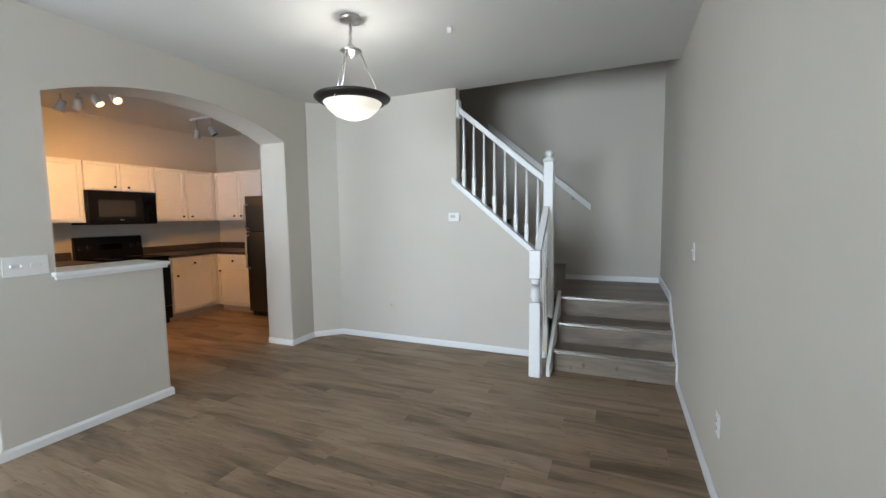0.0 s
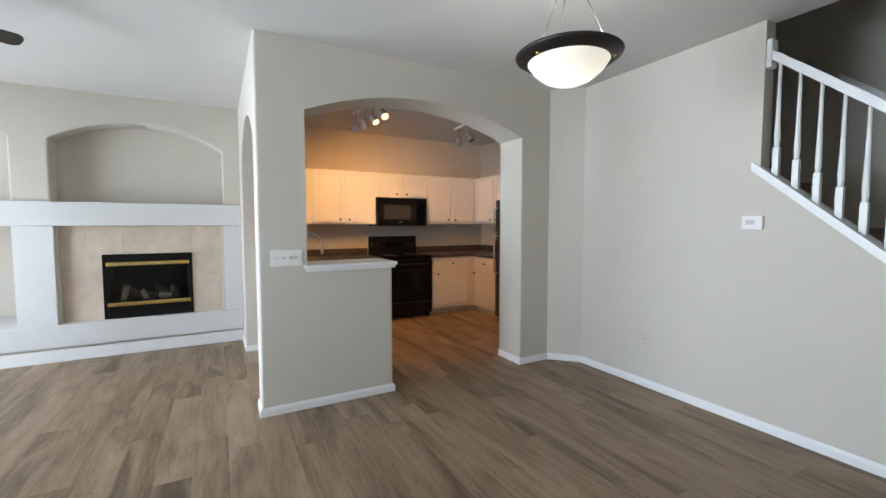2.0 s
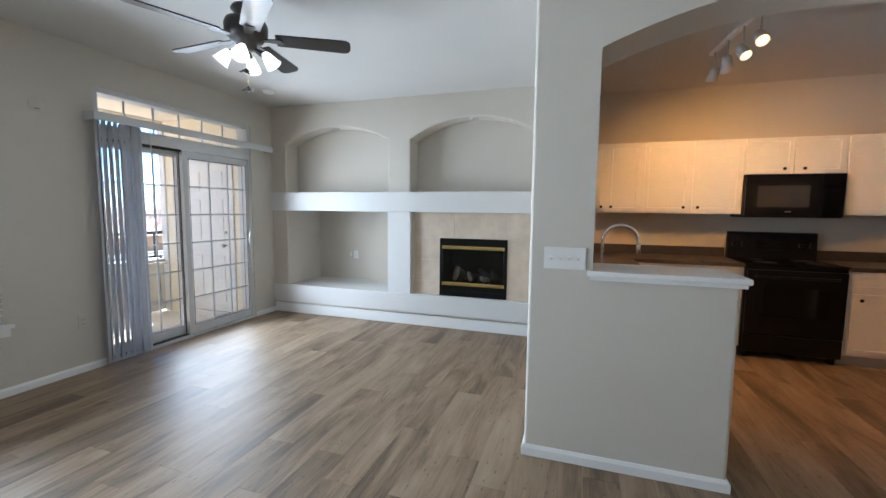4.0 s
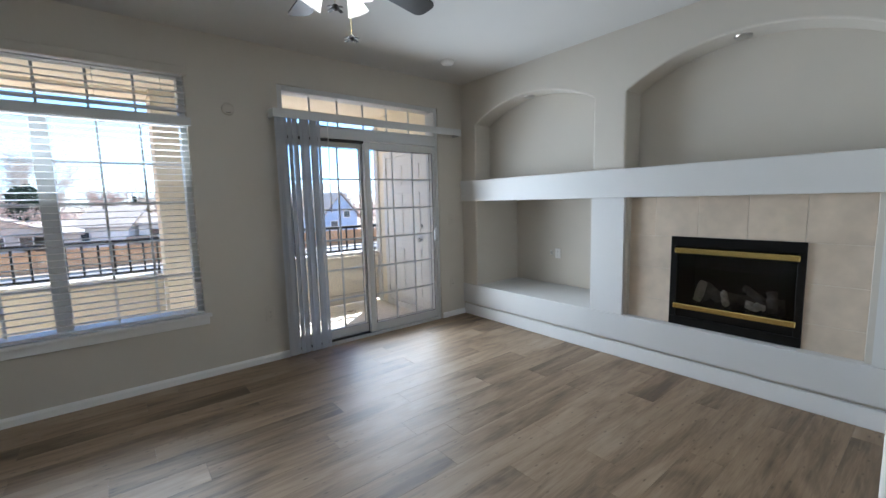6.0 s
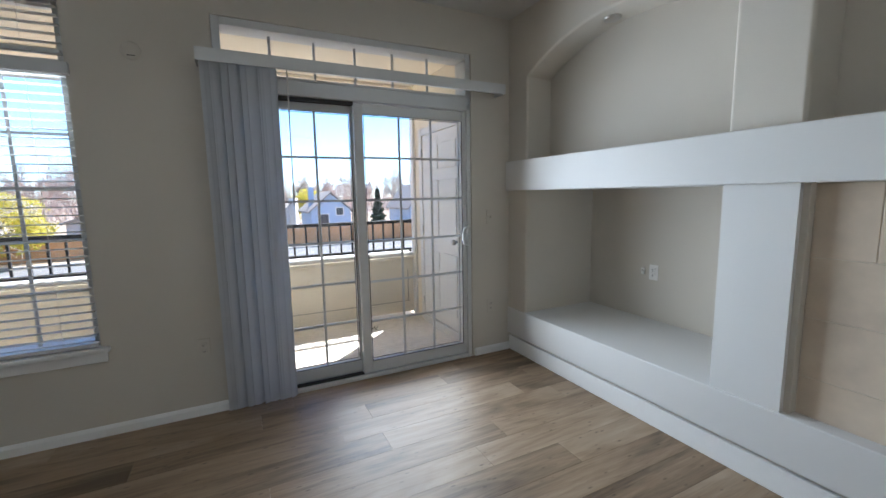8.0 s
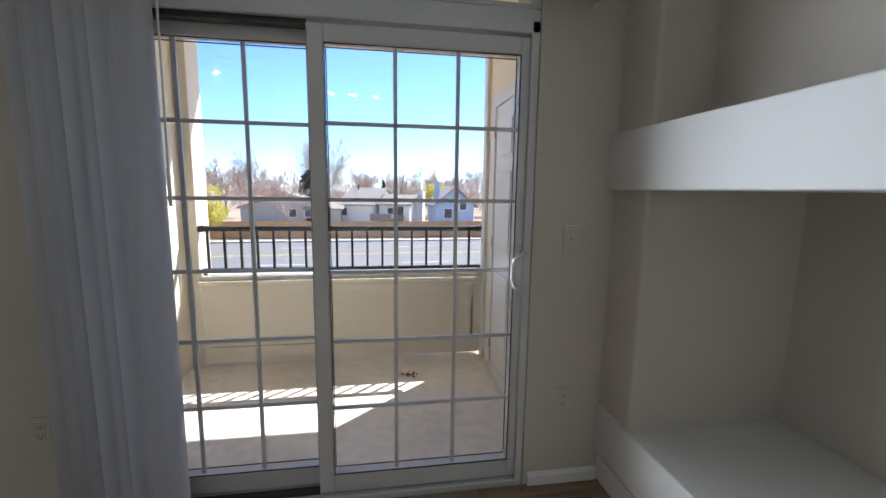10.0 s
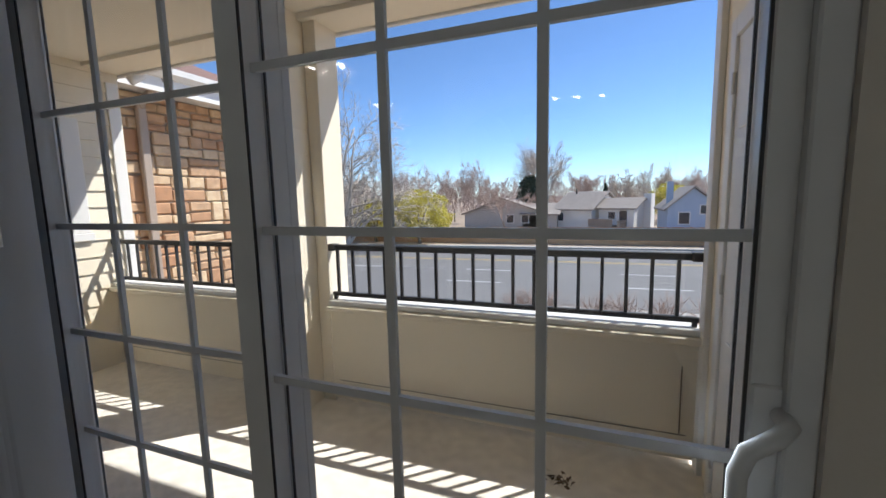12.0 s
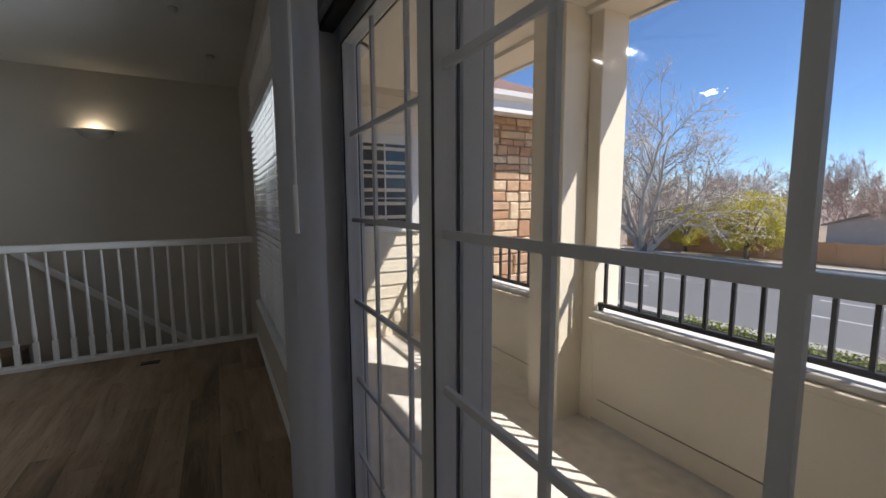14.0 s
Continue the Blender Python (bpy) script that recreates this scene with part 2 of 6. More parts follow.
WALL = material("wall_paint", (0.585, 0.545, 0.478), 0.75, grain=3, vary=0.025, bump=0.25, bump_scale=170, big=0.5, spec=0.3)
CEIL = material("ceiling_paint", (0.60, 0.585, 0.555), 0.85, grain=3, vary=0.025, bump=0.3, bump_scale=120, big=0.4, spec=0.2)
TRIM = material("white_trim", (0.80, 0.80, 0.79), 0.42, grain=30, vary=0.02, bump=0.05, bump_scale=60)
VINYL = material("white_vinyl", (0.60, 0.605, 0.60), 0.38, grain=20, vary=0.02)
CAB = material("cabinet_white", (0.78, 0.755, 0.71), 0.45, grain=25, vary=0.025, bump=0.05, bump_scale=50)
TOE = material("toe_kick", (0.55, 0.52, 0.47), 0.6)
BLACK = material("black_enamel", (0.006, 0.006, 0.006), 0.28, grain=60, vary=0.2, spec=0.25)
BLACKGLASS = material("black_glass", (0.004, 0.004, 0.004), 0.08, vary=0.1, spec=0.3)
FANBLADE = material("fan_blade_wood", (0.022, 0.016, 0.012), 0.34, grain=20, vary=0.25, spec=0.4)
TRACKW = material("track_head_white", (0.36, 0.345, 0.32), 0.5)
JOINT = material("caulk_joint", (0.26, 0.22, 0.16), 0.8)
DARKMETAL = material("dark_bronze", (0.035, 0.030, 0.027), 0.45, 0.6, vary=0.15)
RAILMETAL = material("black_railing_paint", (0.028, 0.027, 0.027), 0.5, 0.0, vary=0.2, bump=0.1)
NICKEL = material("brushed_nickel", (0.55, 0.53, 0.50), 0.28, 1.0, vary=0.05)
CHROME = material("chrome", (0.78, 0.78, 0.78), 0.08, 1.0, vary=0.02)
BRASS = material("polished_brass", (0.78, 0.60, 0.22), 0.22, 1.0, vary=0.06)
STEEL = material("stainless_steel", (0.16, 0.155, 0.15), 0.34, 1.0, grain=90, vary=0.05)
COUNTER = material("laminate_counter", (0.062, 0.051, 0.043), 0.38, grain=140, vary=0.35, big=9)
TILE = material("beige_tile", (0.60, 0.505, 0.40), 0.38, grain=9, vary=0.16, bump=0.15, bump_scale=40, big=3)
GROUT = material("grout", (0.62, 0.56, 0.48), 0.9)
LOG = material("ceramic_log", (0.46, 0.41, 0.34), 0.9, grain=30, vary=0.6, bump=0.8, bump_scale=40)
CHAR = material("charred_log", (0.13, 0.115, 0.105), 0.9, grain=24, vary=0.7, bump=0.9, bump_scale=40)
SOOT = material("firebox_black", (0.015, 0.015, 0.015), 0.8, vary=0.3)
PLASTIC = material("white_plastic", (0.78, 0.77, 0.74), 0.4, vary=0.015)
SLOT = material("dark_slot", (0.03, 0.03, 0.03), 0.6)
GLASS = glass("clear_glass")
FIREGLASS = glass("fire_glass", (0.8, 0.8, 0.8))
SLAT = translucent("blind_slat", (0.84, 0.84, 0.82), 0.40)
VANE = translucent("vertical_vane", (0.60, 0.615, 0.645), 0.42, 0.5)
OPAL = translucent("opal_glass", (0.80, 0.78, 0.73), 0.5, 0.3, (0.165, 0.157, 0.136))
FANGLASS = translucent("frosted_shade_glass", (0.85, 0.83, 0.80), 0.65)
HOT = glowing("halogen_lens", (1.0, 0.58, 0.20), 0.8)
# wall paint whitened to imitate daylight on the ledges and lower posts
LITWALL = material("daylit_wall_paint", (0.66, 0.655, 0.64), 0.6, grain=3, vary=0.025, bump=0.2, bump_scale=170, big=0.5, spec=0.35)
SCONCE = material("sconce_plaster", (0.72, 0.70, 0.66), 0.7)
FLOORWOOD = plank_material("floor_board_vinyl", (0.110, 0.074, 0.045), (0.268, 0.190, 0.120), (0.392, 0.302, 0.210), 0.46)
STEPWOOD = plank_material("stair_board_vinyl", (0.125, 0.098, 0.075), (0.235, 0.192, 0.150), (0.36, 0.305, 0.245), 0.36)
NOSE = material("metal_nosing", (0.62, 0.60, 0.57), 0.25, 1.0, vary=0.05)
CARPET = material("grey_carpet", (0.16, 0.145, 0.13), 0.95, grain=300, vary=0.3, bump=0.8, bump_scale=300)
STUCCO = material("cream_stucco", (0.84, 0.76, 0.61), 0.85, grain=40, vary=0.06, bump=0.3, bump_scale=90, big=1.2)
CONCRETE = material("balcony_concrete", (0.77, 0.72, 0.64), 0.8, grain=14, vary=0.22, bump=0.25, bump_scale=90, big=1.2)
SIDING = material("cream_siding", (0.78, 0.70, 0.55), 0.7, grain=20, vary=0.05)
EXTWHITE = material("exterior_white", (0.76, 0.74, 0.70), 0.5, vary=0.03)

# ---------------------------------------------------------------- the shell of the rooms
EX, SY, FX, AX, KX, BY = 0.48, -2.18, -5.51, -3.26, -6.23, 4.40   # east wall, south wall, fireplace front, arch wall, kitchen west, dining north
CZ, KZ, PX = 2.70, 2.75, -3.60                                    # ceilings, kitchen side of the arch wall
LY = 5.86                                                         # landing's north wall
DX0, DX1 = -5.15, -3.41                                           # sliding door opening
WX0, WX1 = -2.74, -1.06                                           # window opening
RX = -0.37                                                        # guard rail over the entry stair

floor = structure("floor", boxes([(-6.4, EX, -0.15, 6.06, -0.25, -0.009), (-6.4, RX - 0.04, -2.36, -0.15, -0.25, -0.009)]), TOE, "vinyl plank floor in weathered oak tones", "floor")

structure("ceiling", boxes([(-6.0, EX, -2.36, 1.48, CZ, CZ + 0.25), (AX, EX, 1.48, 4.50, CZ, CZ + 0.25), (-6.0, AX, 1.48, 1.60, CZ, CZ + 0.25)]), CEIL, "smooth painted light grey ceiling", "ceiling")
structure("ceiling_kitchen", boxes([(-6.4, PX, 1.60, 5.45, KZ, KZ + 0.15)]), CEIL, "painted kitchen ceiling in warm lamp light", "ceiling")
structure("ceiling_stair", boxes([(-4.0, EX, 4.4, 6.06, 5.2, 5.3)]), CEIL, "painted ceiling high over the stairwell", "ceiling")

structure("wall_east", boxes([(EX, EX + 0.12, -2.36, 6.06, -3.2, 5.3)]), WALL, "long plain greige painted wall", "wall")
south = boxes([
    (-6.0, DX0, -2.36, SY, -0.3, 2.96), (DX1, WX0, -2.36, SY, -0.3, 2.96), (WX1, EX, -2.36, SY, -3.2, 2.96),
    (DX0, DX1, -2.36, SY, 2.40, 2.96), (WX0, WX1, -2.36, SY, 2.40, 2.96), (WX0, WX1, -2.36, SY, -0.3, 0.50), (DX0, DX1, -2.36, SY, -0.3, -0.01)])
structure("wall_south", south, WALL, "greige painted window wall", "wall")

# arch wall between dining and kitchen: column, half wall, header, pier, chamfered corner
outline = [(1.62, 0), (2.48, 0), (2.48, 1.035), (1.81, 1.035), *arc(1.81, 3.815, 2.205, 2.408), (3.815, 0), (4.165, 0), (4.165, 2.95), (1.62, 2.95)]
bm = prism(outline, PX, AX, axis="x")
edges = [e for e in bm.edges if all(abs(v.co.x - AX) < 1e-4 for v in e.verts) and abs(e.verts[0].co.z - e.verts[1].co.z) > 0.5 and abs(e.verts[0].co.y - 4.165) > 0.01 and e.verts[0].co.y > 1.63]
bmesh.ops.bevel(bm, geom=edges, offset=0.018, segments=4, affect="EDGES", profile=0.5)
prism([(AX, 4.165), (AX + 0.235, BY), (AX + 0.235, 5.45), (PX, 5.45), (PX, 4.165)], 0, 2.95, bm=bm)
structure("wall_arch", bm, WALL, "greige wall with a wide segmental arch into the kitchen", "wall")

AL, AR = -5.0, -3.46
# side wall between living room and kitchen, with a narrow bar arch
bm = prism(rounded([(AR, 1.48, 0), (AX, 1.48, 0.018), (AX, 1.62, 0), (AR, 1.62, 0)]), 0, 2.95)
prism([(AL, 1.48), (AL, 1.62), (-6.4, 1.62), (-6.4, 1.48)], 0, 2.95, bm=bm)
header(bm, arc(AL, AR, 2.03, 2.315), 2.95, 1.48, 1.62, "y")
prism([(AL, 1.615), (AR, 1.615), (AR, 1.70), (AL, 1.70)], 0, 1.18, bm=bm)
bmesh.ops.recalc_face_normals(bm, faces=bm.faces[:])
structure("wall_bar", bm, WALL, "greige wall with a recessed narrow arched pass-through", "wall")
structure("wall_kitchen_west", boxes([(KX - 0.12, KX, 1.62, 5.45, 0, 2.95)]), WALL, "kitchen wall behind the cabinets", "wall")
structure("wall_kitchen_north", boxes([(KX, PX, 5.35, 5.45, 0, 2.95)]), WALL, "kitchen wall behind the refrigerator", "wall")

# dining north wall with the sloped knee wall of the stair
SLOPE = [(-0.60, 0.93), (-1.53, 1.735)]
bm = prism([(AX + 0.235, 0), (-0.60, 0), (-0.60, SLOPE[0][1]), (-1.53, SLOPE[1][1]), (-1.53, 2.95), (AX + 0.235, 2.95)], BY, BY + 0.115, axis="y")
structure("wall_stair_side", bm, WALL, "dining wall stepping down along the stair", "wall")
structure("wall_stair_north", boxes([(-4.0, EX, LY, LY + 0.12, 0, 5.3)]), WALL, "tall stairwell wall", "wall")
structure("wall_stair_west", boxes([(-4.0, -3.03, 4.516, LY, 0, 5.3)]), WALL, "stairwell end wall", "wall")
structure("wall_stair_upper", boxes([(-4.0, EX, 4.40, 4.516, 2.952, 5.3)]), WALL, "upper stairwell wall", "wall")

# fireplace wall: niches, posts, mantel shelf, raised hearth
NB, LB = -5.74, -6.22      # backs of the upper and lower niches
for a, b in ((SY, -1.945), (-0.475, -0.185), (1.30, 1.48)):
    bm = prism(rounded([(FX, a, 0.018 if a > SY else 0), (FX, b, 0.018 if b < 1.4 else 0), (LB - 0.1, b, 0), (LB - 0.1, a, 0)]), 0.36, 2.212)
    prism([(FX, a), (FX, b), (LB - 0.1, b), (LB - 0.1, a)], 2.212, 2.95, bm=bm)
    structure("post", bm, WALL, "greige upright of the built-in wall", "post")
for a, b, top in ((-1.945, -0.475, 2.41), (-0.185, 1.30, 2.43)):
    bm = header(bmesh.new(), arc(a, b, 2.215, top), 2.95, LB - 0.1, FX, "x")
    bmesh.ops.recalc_face_normals(bm, faces=bm.faces[:])
    rim = [e for e in bm.edges if all(abs(v.co.x - FX) < 1e-4 and v.co.z < 2.5 for v in e.verts)]
    bmesh.ops.bevel(bm, geom=rim, offset=0.016, segments=3, affect="EDGES", profile=0.5)
    structure("wall_fireplace", bm, WALL, "greige wall over an arched display niche", "wall")
    structure("niche_back", boxes([(LB - 0.1, NB, a, b, 1.40, 2.95)]), WALL, "painted back of the arched niche", "wall")
structure("niche_back", boxes([(LB - 0.1, LB, -1.945, -0.475, 0.36, 1.41)]), WALL, "painted back of the lower niche", "wall")
# shelf and hearth wear the wall paint whitened for window light
shelf = structure("mantel_shelf", box(LB - 0.1, FX + 0.035, SY, 1.478, 1.365, 1.60, 0.006), LITWALL, "thick painted ledge running across the built-in wall", "shelf")
hearth = structure("hearth_ledge", box(LB - 0.1, FX + 0.012, SY, 1.478, 0.150, 0.378, 0.006), LITWALL, "raised painted hearth ledge", "hearth")
structure("hearth_base", boxes([(LB - 0.1, FX - 0.03, SY, 1.478, 0, 0.152)]), WALL, "recessed painted base under the hearth", "hearth")

# baseboards
BH, BT = 0.063, 0.014
def baseboard(rows, z0=0.0):
    bm = bmesh.new()
    for (x0, y0), (x1, y1) in rows:
        d = Vector((x1 - x0, y1 - y0, 0))
        n = Vector((d.y, -d.x, 0)).normalized()
        prof = [(0, 0), (BT, 0), (BT, BH - 0.018), (BT * 0.55, BH - 0.006), (BT * 0.35, BH), (0, BH)]
        a = [bm.verts.new(Vector((x0, y0, z + z0)) + n * o) for o, z in prof]
        b = [bm.verts.new(Vector((x1, y1, z + z0)) + n * o) for o, z in prof]
        for i in range(len(prof)):
            j = (i + 1) % len(prof)
            bm.faces.new((a[i], a[j], b[j], b[i]))
        bm.faces.new(a[::-1])
        bm.faces.new(b)
    bmesh.ops.recalc_face_normals(bm, faces=bm.faces[:])
    return bm


structure("baseboard", baseboard([((EX, 4.06), (EX, -0.1))]), TRIM, "white baseboard along the long wall", "baseboard")
structure("baseboard", baseboard([((DX0 - 0.02, SY), (FX + 0.0, SY)), ((RX - 0.06, SY), (DX1 + 0.03, SY))][::1]), TRIM, "white baseboard under the window", "baseboard")
structure("baseboard", boxes([(FX - 0.03, FX - 0.004, SY + 0.002, 1.476, 0, 0.125)], 0.004), TRIM, "tall white baseboard under the hearth", "baseboard")
structure("baseboard", baseboard([((AX, 1.48), (AX, 2.48)), ((AR, 1.48), (AX + BT, 1.48)), ((AL, 1.615), (AR, 1.615)), ((-5.5, 1.48), (AL, 1.48)), ((AL, 1.48), (AL, 1.61)), ((AR, 1.61), (AR, 1.48)), ((AX + BT, 2.48), (PX, 2.48))]), TRIM, "white baseboard round the half wall", "baseboard")
structure("baseboard", baseboard([((PX, 3.815), (AX + BT, 3.815)), ((AX, 3.815), (AX, 4.165)), ((AX, 4.165), (AX + 0.235, BY)), ((AX + 0.235, BY), (-0.62, BY))]), TRIM, "white baseboard along the dining wall", "baseboard")
structure("baseboard", baseboard([((-0.60, LY), (EX, LY))], 0.57), TRIM, "white baseboard on the landing", "baseboard")

# caps of the half wall and the bar
bm = boxes([(PX - 0.03, AX + 0.035, 1.785, 2.515, 1.050, 1.078)], 0.006, 2)
for r in ((AX, AX + 0.020, 1.80, 2.50, 1.030, 1.0495), (PX, AX + 0.01, 2.48, 2.50, 1.030, 1.0495)):
    add_box(bm, *r)
structure("ledge_cap", bm, TRIM, "white moulded cap on the half wall", "trim")
structure("bar_ledge", box(AL + 0.003, AR - 0.003, 1.60, 1.76, 1.18, 1.212, 0.006), TOE, "painted bar ledge in the narrow arch", "trim")

# ---------------------------------------------------------------- stairs
RISE, N1 = 0.19, [4.095, 4.355, 4.67]
stair = base("staircase", -0.02, 4.09, 0, "three plank-clad steps with metal nosings up to a landing", "stairs", kind="structure")
for i, y in enumerate(N1):
    deep = (N1[i + 1] + 0.01) if i < 2 else LY
    x0 = -0.50 if i < 2 else -0.60
    part("riser", box(x0, EX, y + 0.012, y + 0.030, RISE * i, RISE * (i + 1) - 0.022), STEPWOOD, stair)
    part("tread", box(x0, EX, y, deep, RISE * (i + 1) - 0.022, RISE * (i + 1), 0.003), STEPWOOD, stair)
    nb = prism([(y - 0.006, RISE * (i + 1) - 0.026), (y + 0.030, RISE * (i + 1) + 0.003), (y + 0.004, RISE * (i + 1) + 0.004), (y - 0.006, RISE * (i + 1) - 0.004)], x0, EX, axis="x")
    part("nosing", nb, NOSE, stair, "bright metal stair nosing")
flight = base("upper_stair_flight", -0.6, 5.1, 0.57, "upper flight of plank-clad steps beyond the railing", "stairs", kind="structure")
for i in range(11):
    x, z = -0.60 - 0.235 * i, 0.57 + 0.195 * i
    if x - 0.235 < -3.05:
        break
    part("riser", box(x - 0.03, x - 0.012, 4.517, LY, z, z + 0.173), STEPWOOD, flight)
    part("tread", box(x - 0.245, x, 4.517, LY, z + 0.173, z + 0.195, 0.003), STEPWOOD, flight)

# skirt boards
structure("trim", prism([(4.06, 0.0), (4.085, 0.20), (4.67, 0.60), (4.74, 0.66), (LY, 0.66), (LY, 0.575), (4.76, 0.575), (4.2, 0.0)], EX - 0.013, EX - 0.001, axis="x"), TRIM, "white skirt board beside the steps", "trim")
structure("trim", prism([(3.93, 0), (3.93, 0.10), (4.10, 0.235), (4.66, 0.63), (4.66, 0.0)], -0.535, -0.505, axis="x"), TRIM, "white stair stringer", "trim")


def along_slope(x0, x1, lo, hi):
    """A bar's outline along the knee wall between two places, lo to hi above it."""
    k = (SLOPE[1][1] - SLOPE[0][1]) / (SLOPE[1][0] - SLOPE[0][0])
    z = lambda x: SLOPE[0][1] + k * (x - SLOPE[0][0])
    return [(x0, z(x0) + lo), (x1, z(x1) + lo), (x1, z(x1) + hi), (x0, z(x0) + hi)]


structure("trim", prism(along_slope(-0.60, -1.575, -0.035, 0.024), BY - 0.022, BY + 0.130, axis="y"), TRIM, "white sloped cap on the stair knee wall", "trim")


def baluster(height, slim=0.0135):
    """A turned white baluster with a square foot."""
    bm = bmesh.new()
    add_box(bm, -0.017, 0.017, -0.017, 0.017, 0, 0.19)
    turned([(0.016, 0.19), (0.012, 0.205), (0.016, 0.222), (0.0175, 0.26), (slim, 0.40), (0.011, height * 0.75), (0.0095, height)], 10, bm)
    return bm


def newel(height, cap=True):
    bm = boxes([(-0.048, 0.048, -0.048, 0.048, 0, 0.36)], 0.006)
    turned([(0.046, 0.36), (0.036, 0.385), (0.046, 0.41), (0.040, 0.45), (0.036, 0.52), (0.030, height - 0.40), (0.034, height - 0.30), (0.044, height - 0.285), (0.034, height - 0.27)], 16, bm)
    b = boxes([(-0.048, 0.048, -0.048, 0.048, height - 0.27, height - 0.03)], 0.006)
    me = bpy.data.meshes.new("block")
    b.to_mesh(me)
    bm.from_mesh(me)
    if cap:
        turned([(0.05, height - 0.03), (0.058, height - 0.015), (0.036, height + 0.005), (0.030, height + 0.018), (0.043, height + 0.04), (0.030, height + 0.065), (0.004, height + 0.075)], 14, bm)
    return bm


guard = base("stair_railing", -0.62, 4.45, 0, "white painted stair railing with turned balusters and newel posts", "railing")
# lower post stands on a boxed plinth
part("newel_post", boxes([(-0.675, -0.575, 3.87, 3.965, 0, 0.30)], 0.006), TRIM, guard)
p = part("newel_post", newel(0.84, False), TRIM, guard)
p.matrix_basis = pose(-0.625, 3.917, 0.29)
p = part("newel_post", boxes([(-0.045, 0.045, -0.045, 0.045, 0.0, 1.50)], 0.006), TRIM, guard)
p.matrix_basis = pose(-0.600, 4.455, 0.40)
top = turned([(0.046, 0), (0.060, 0.012), (0.060, 0.022), (0.034, 0.04), (0.028, 0.055), (0.043, 0.08), (0.030, 0.105), (0.004, 0.115)], 14)
p = part("finial", top, TRIM, guard, "turned white post finial")
p.matrix_basis = pose(-0.600, 4.455, 1.90)
# handrails
part("handrail", prism([(3.95, 1.01), (4.42, 1.42), (4.42, 1.49), (3.95, 1.075)], -0.645, -0.590, axis="x"), TRIM, guard)
part("handrail", prism(along_slope(-0.60, -1.53, 0.735, 0.80), BY + 0.020, BY + 0.080, axis="y"), TRIM, guard)
part("wall_plate", boxes([(-1.535, -1.50, BY + 0.01, BY + 0.09, 2.40, 2.58)], 0.004), TRIM, guard)
k = (SLOPE[1][1] - SLOPE[0][1]) / (SLOPE[1][0] - SLOPE[0][0])
for i in range(8):
    x = -0.705 - 0.1085 * i
    p = part("baluster", baluster(0.74), TRIM, guard)
    p.matrix_basis = pose(x, BY + 0.05, SLOPE[0][1] + k * (x - SLOPE[0][0]) + 0.01)
for i in range(4):
    y = 4.03 + 0.105 * i
    p = part("baluster", baluster(0.86), TRIM, guard)
    p.matrix_basis = pose(-0.617, y, 0.18 + (y - 4.03) * 0.87)
# wall handrail on the landing wall
hr = base("wall_handrail", -0.35, LY - 0.07, 1.45, "white wooden handrail on metal brackets", "handrail")
hm = prism([(-0.30, 1.44), (-0.30, 1.52), (-1.60, 2.62), (-1.60, 2.545)], LY - 0.10, LY - 0.045, axis="y")
part("rail", hm, TRIM, hr)
for x, z in ((-0.52, 1.66), (-1.40, 2.40)):
    part("bracket", tube([(x, LY, z - 0.07), (x, LY - 0.06, z - 0.07), (x, LY - 0.072, z - 0.02)], 0.007), NICKEL, hr)

# entry stair: guard rail, steps going down, handrail
rail = base("guard_railing", RX, -1.2, 0, "white painted guard railing with turned balusters", "railing")
part("base_rail", boxes([(RX - 0.045, RX + 0.045, SY, -0.16, 0.0, 0.040)], 0.004), TRIM, rail)
part("handrail", boxes([(RX - 0.032, RX + 0.032, SY, -0.10, 0.985, 1.045)], 0.012, 3), TRIM, rail)
for i in range(16):
    p = part("baluster", baluster(0.95), TRIM, rail)
    p.matrix_basis = pose(RX, -0.238 - 0.1215 * i, 0.036)
p = part("newel_post", boxes([(-0.048, 0.048, -0.048, 0.048, 0, 1.08)], 0.006), TRIM, rail)
p.matrix_basis = pose(RX, -0.12, 0)
entry = base("entry_stair", 0.05, -0.2, 0, "entry stair descending to the front door", "stairs", kind="structure")
for i in range(9):
    y, z = -0.15 - 0.255 * i, -0.185 * (i + 1)
    if y - 0.255 < -2.2:
        break
    part("riser", box(RX, EX, y - 0.02, y, z, z + 0.185), STEPWOOD, entry)
    part("tread", box(RX, EX, y - 0.27, y, z - 0.02, z), STEPWOOD, entry)
structure("wall_entry_side", boxes([(RX - 0.04, RX + 0.04, SY, -0.15, -3.2, -0.002)]), WALL, "stairwell side under the guard rail", "wall")
structure("floor_entry", boxes([(RX, EX, -2.36, -0.1, -3.3, -3.2)]), CARPET, "entry floor below", "floor")
structure("wall_entry_back", boxes([(RX, EX, -0.15, -0.05, -3.2, -0.26)]), WALL, "wall under the top step", "wall")
hr = base("wall_handrail", EX - 0.06, -0.3, 0.95, "white wooden handrail beside the entry stair", "handrail")
part("rail", prism([(-0.15, 0.90), (-0.15, 0.97), (-1.95, -0.47), (-1.95, -0.54)], EX - 0.09, EX - 0.035, axis="x"), TRIM, hr)
for y, z in ((-0.5, 0.62), (-1.7, -0.34)):
    part("bracket", tube([(EX, y, z - 0.08), (EX - 0.055, y, z - 0.08), (EX - 0.062, y, z - 0.02)], 0.007), NICKEL, hr)

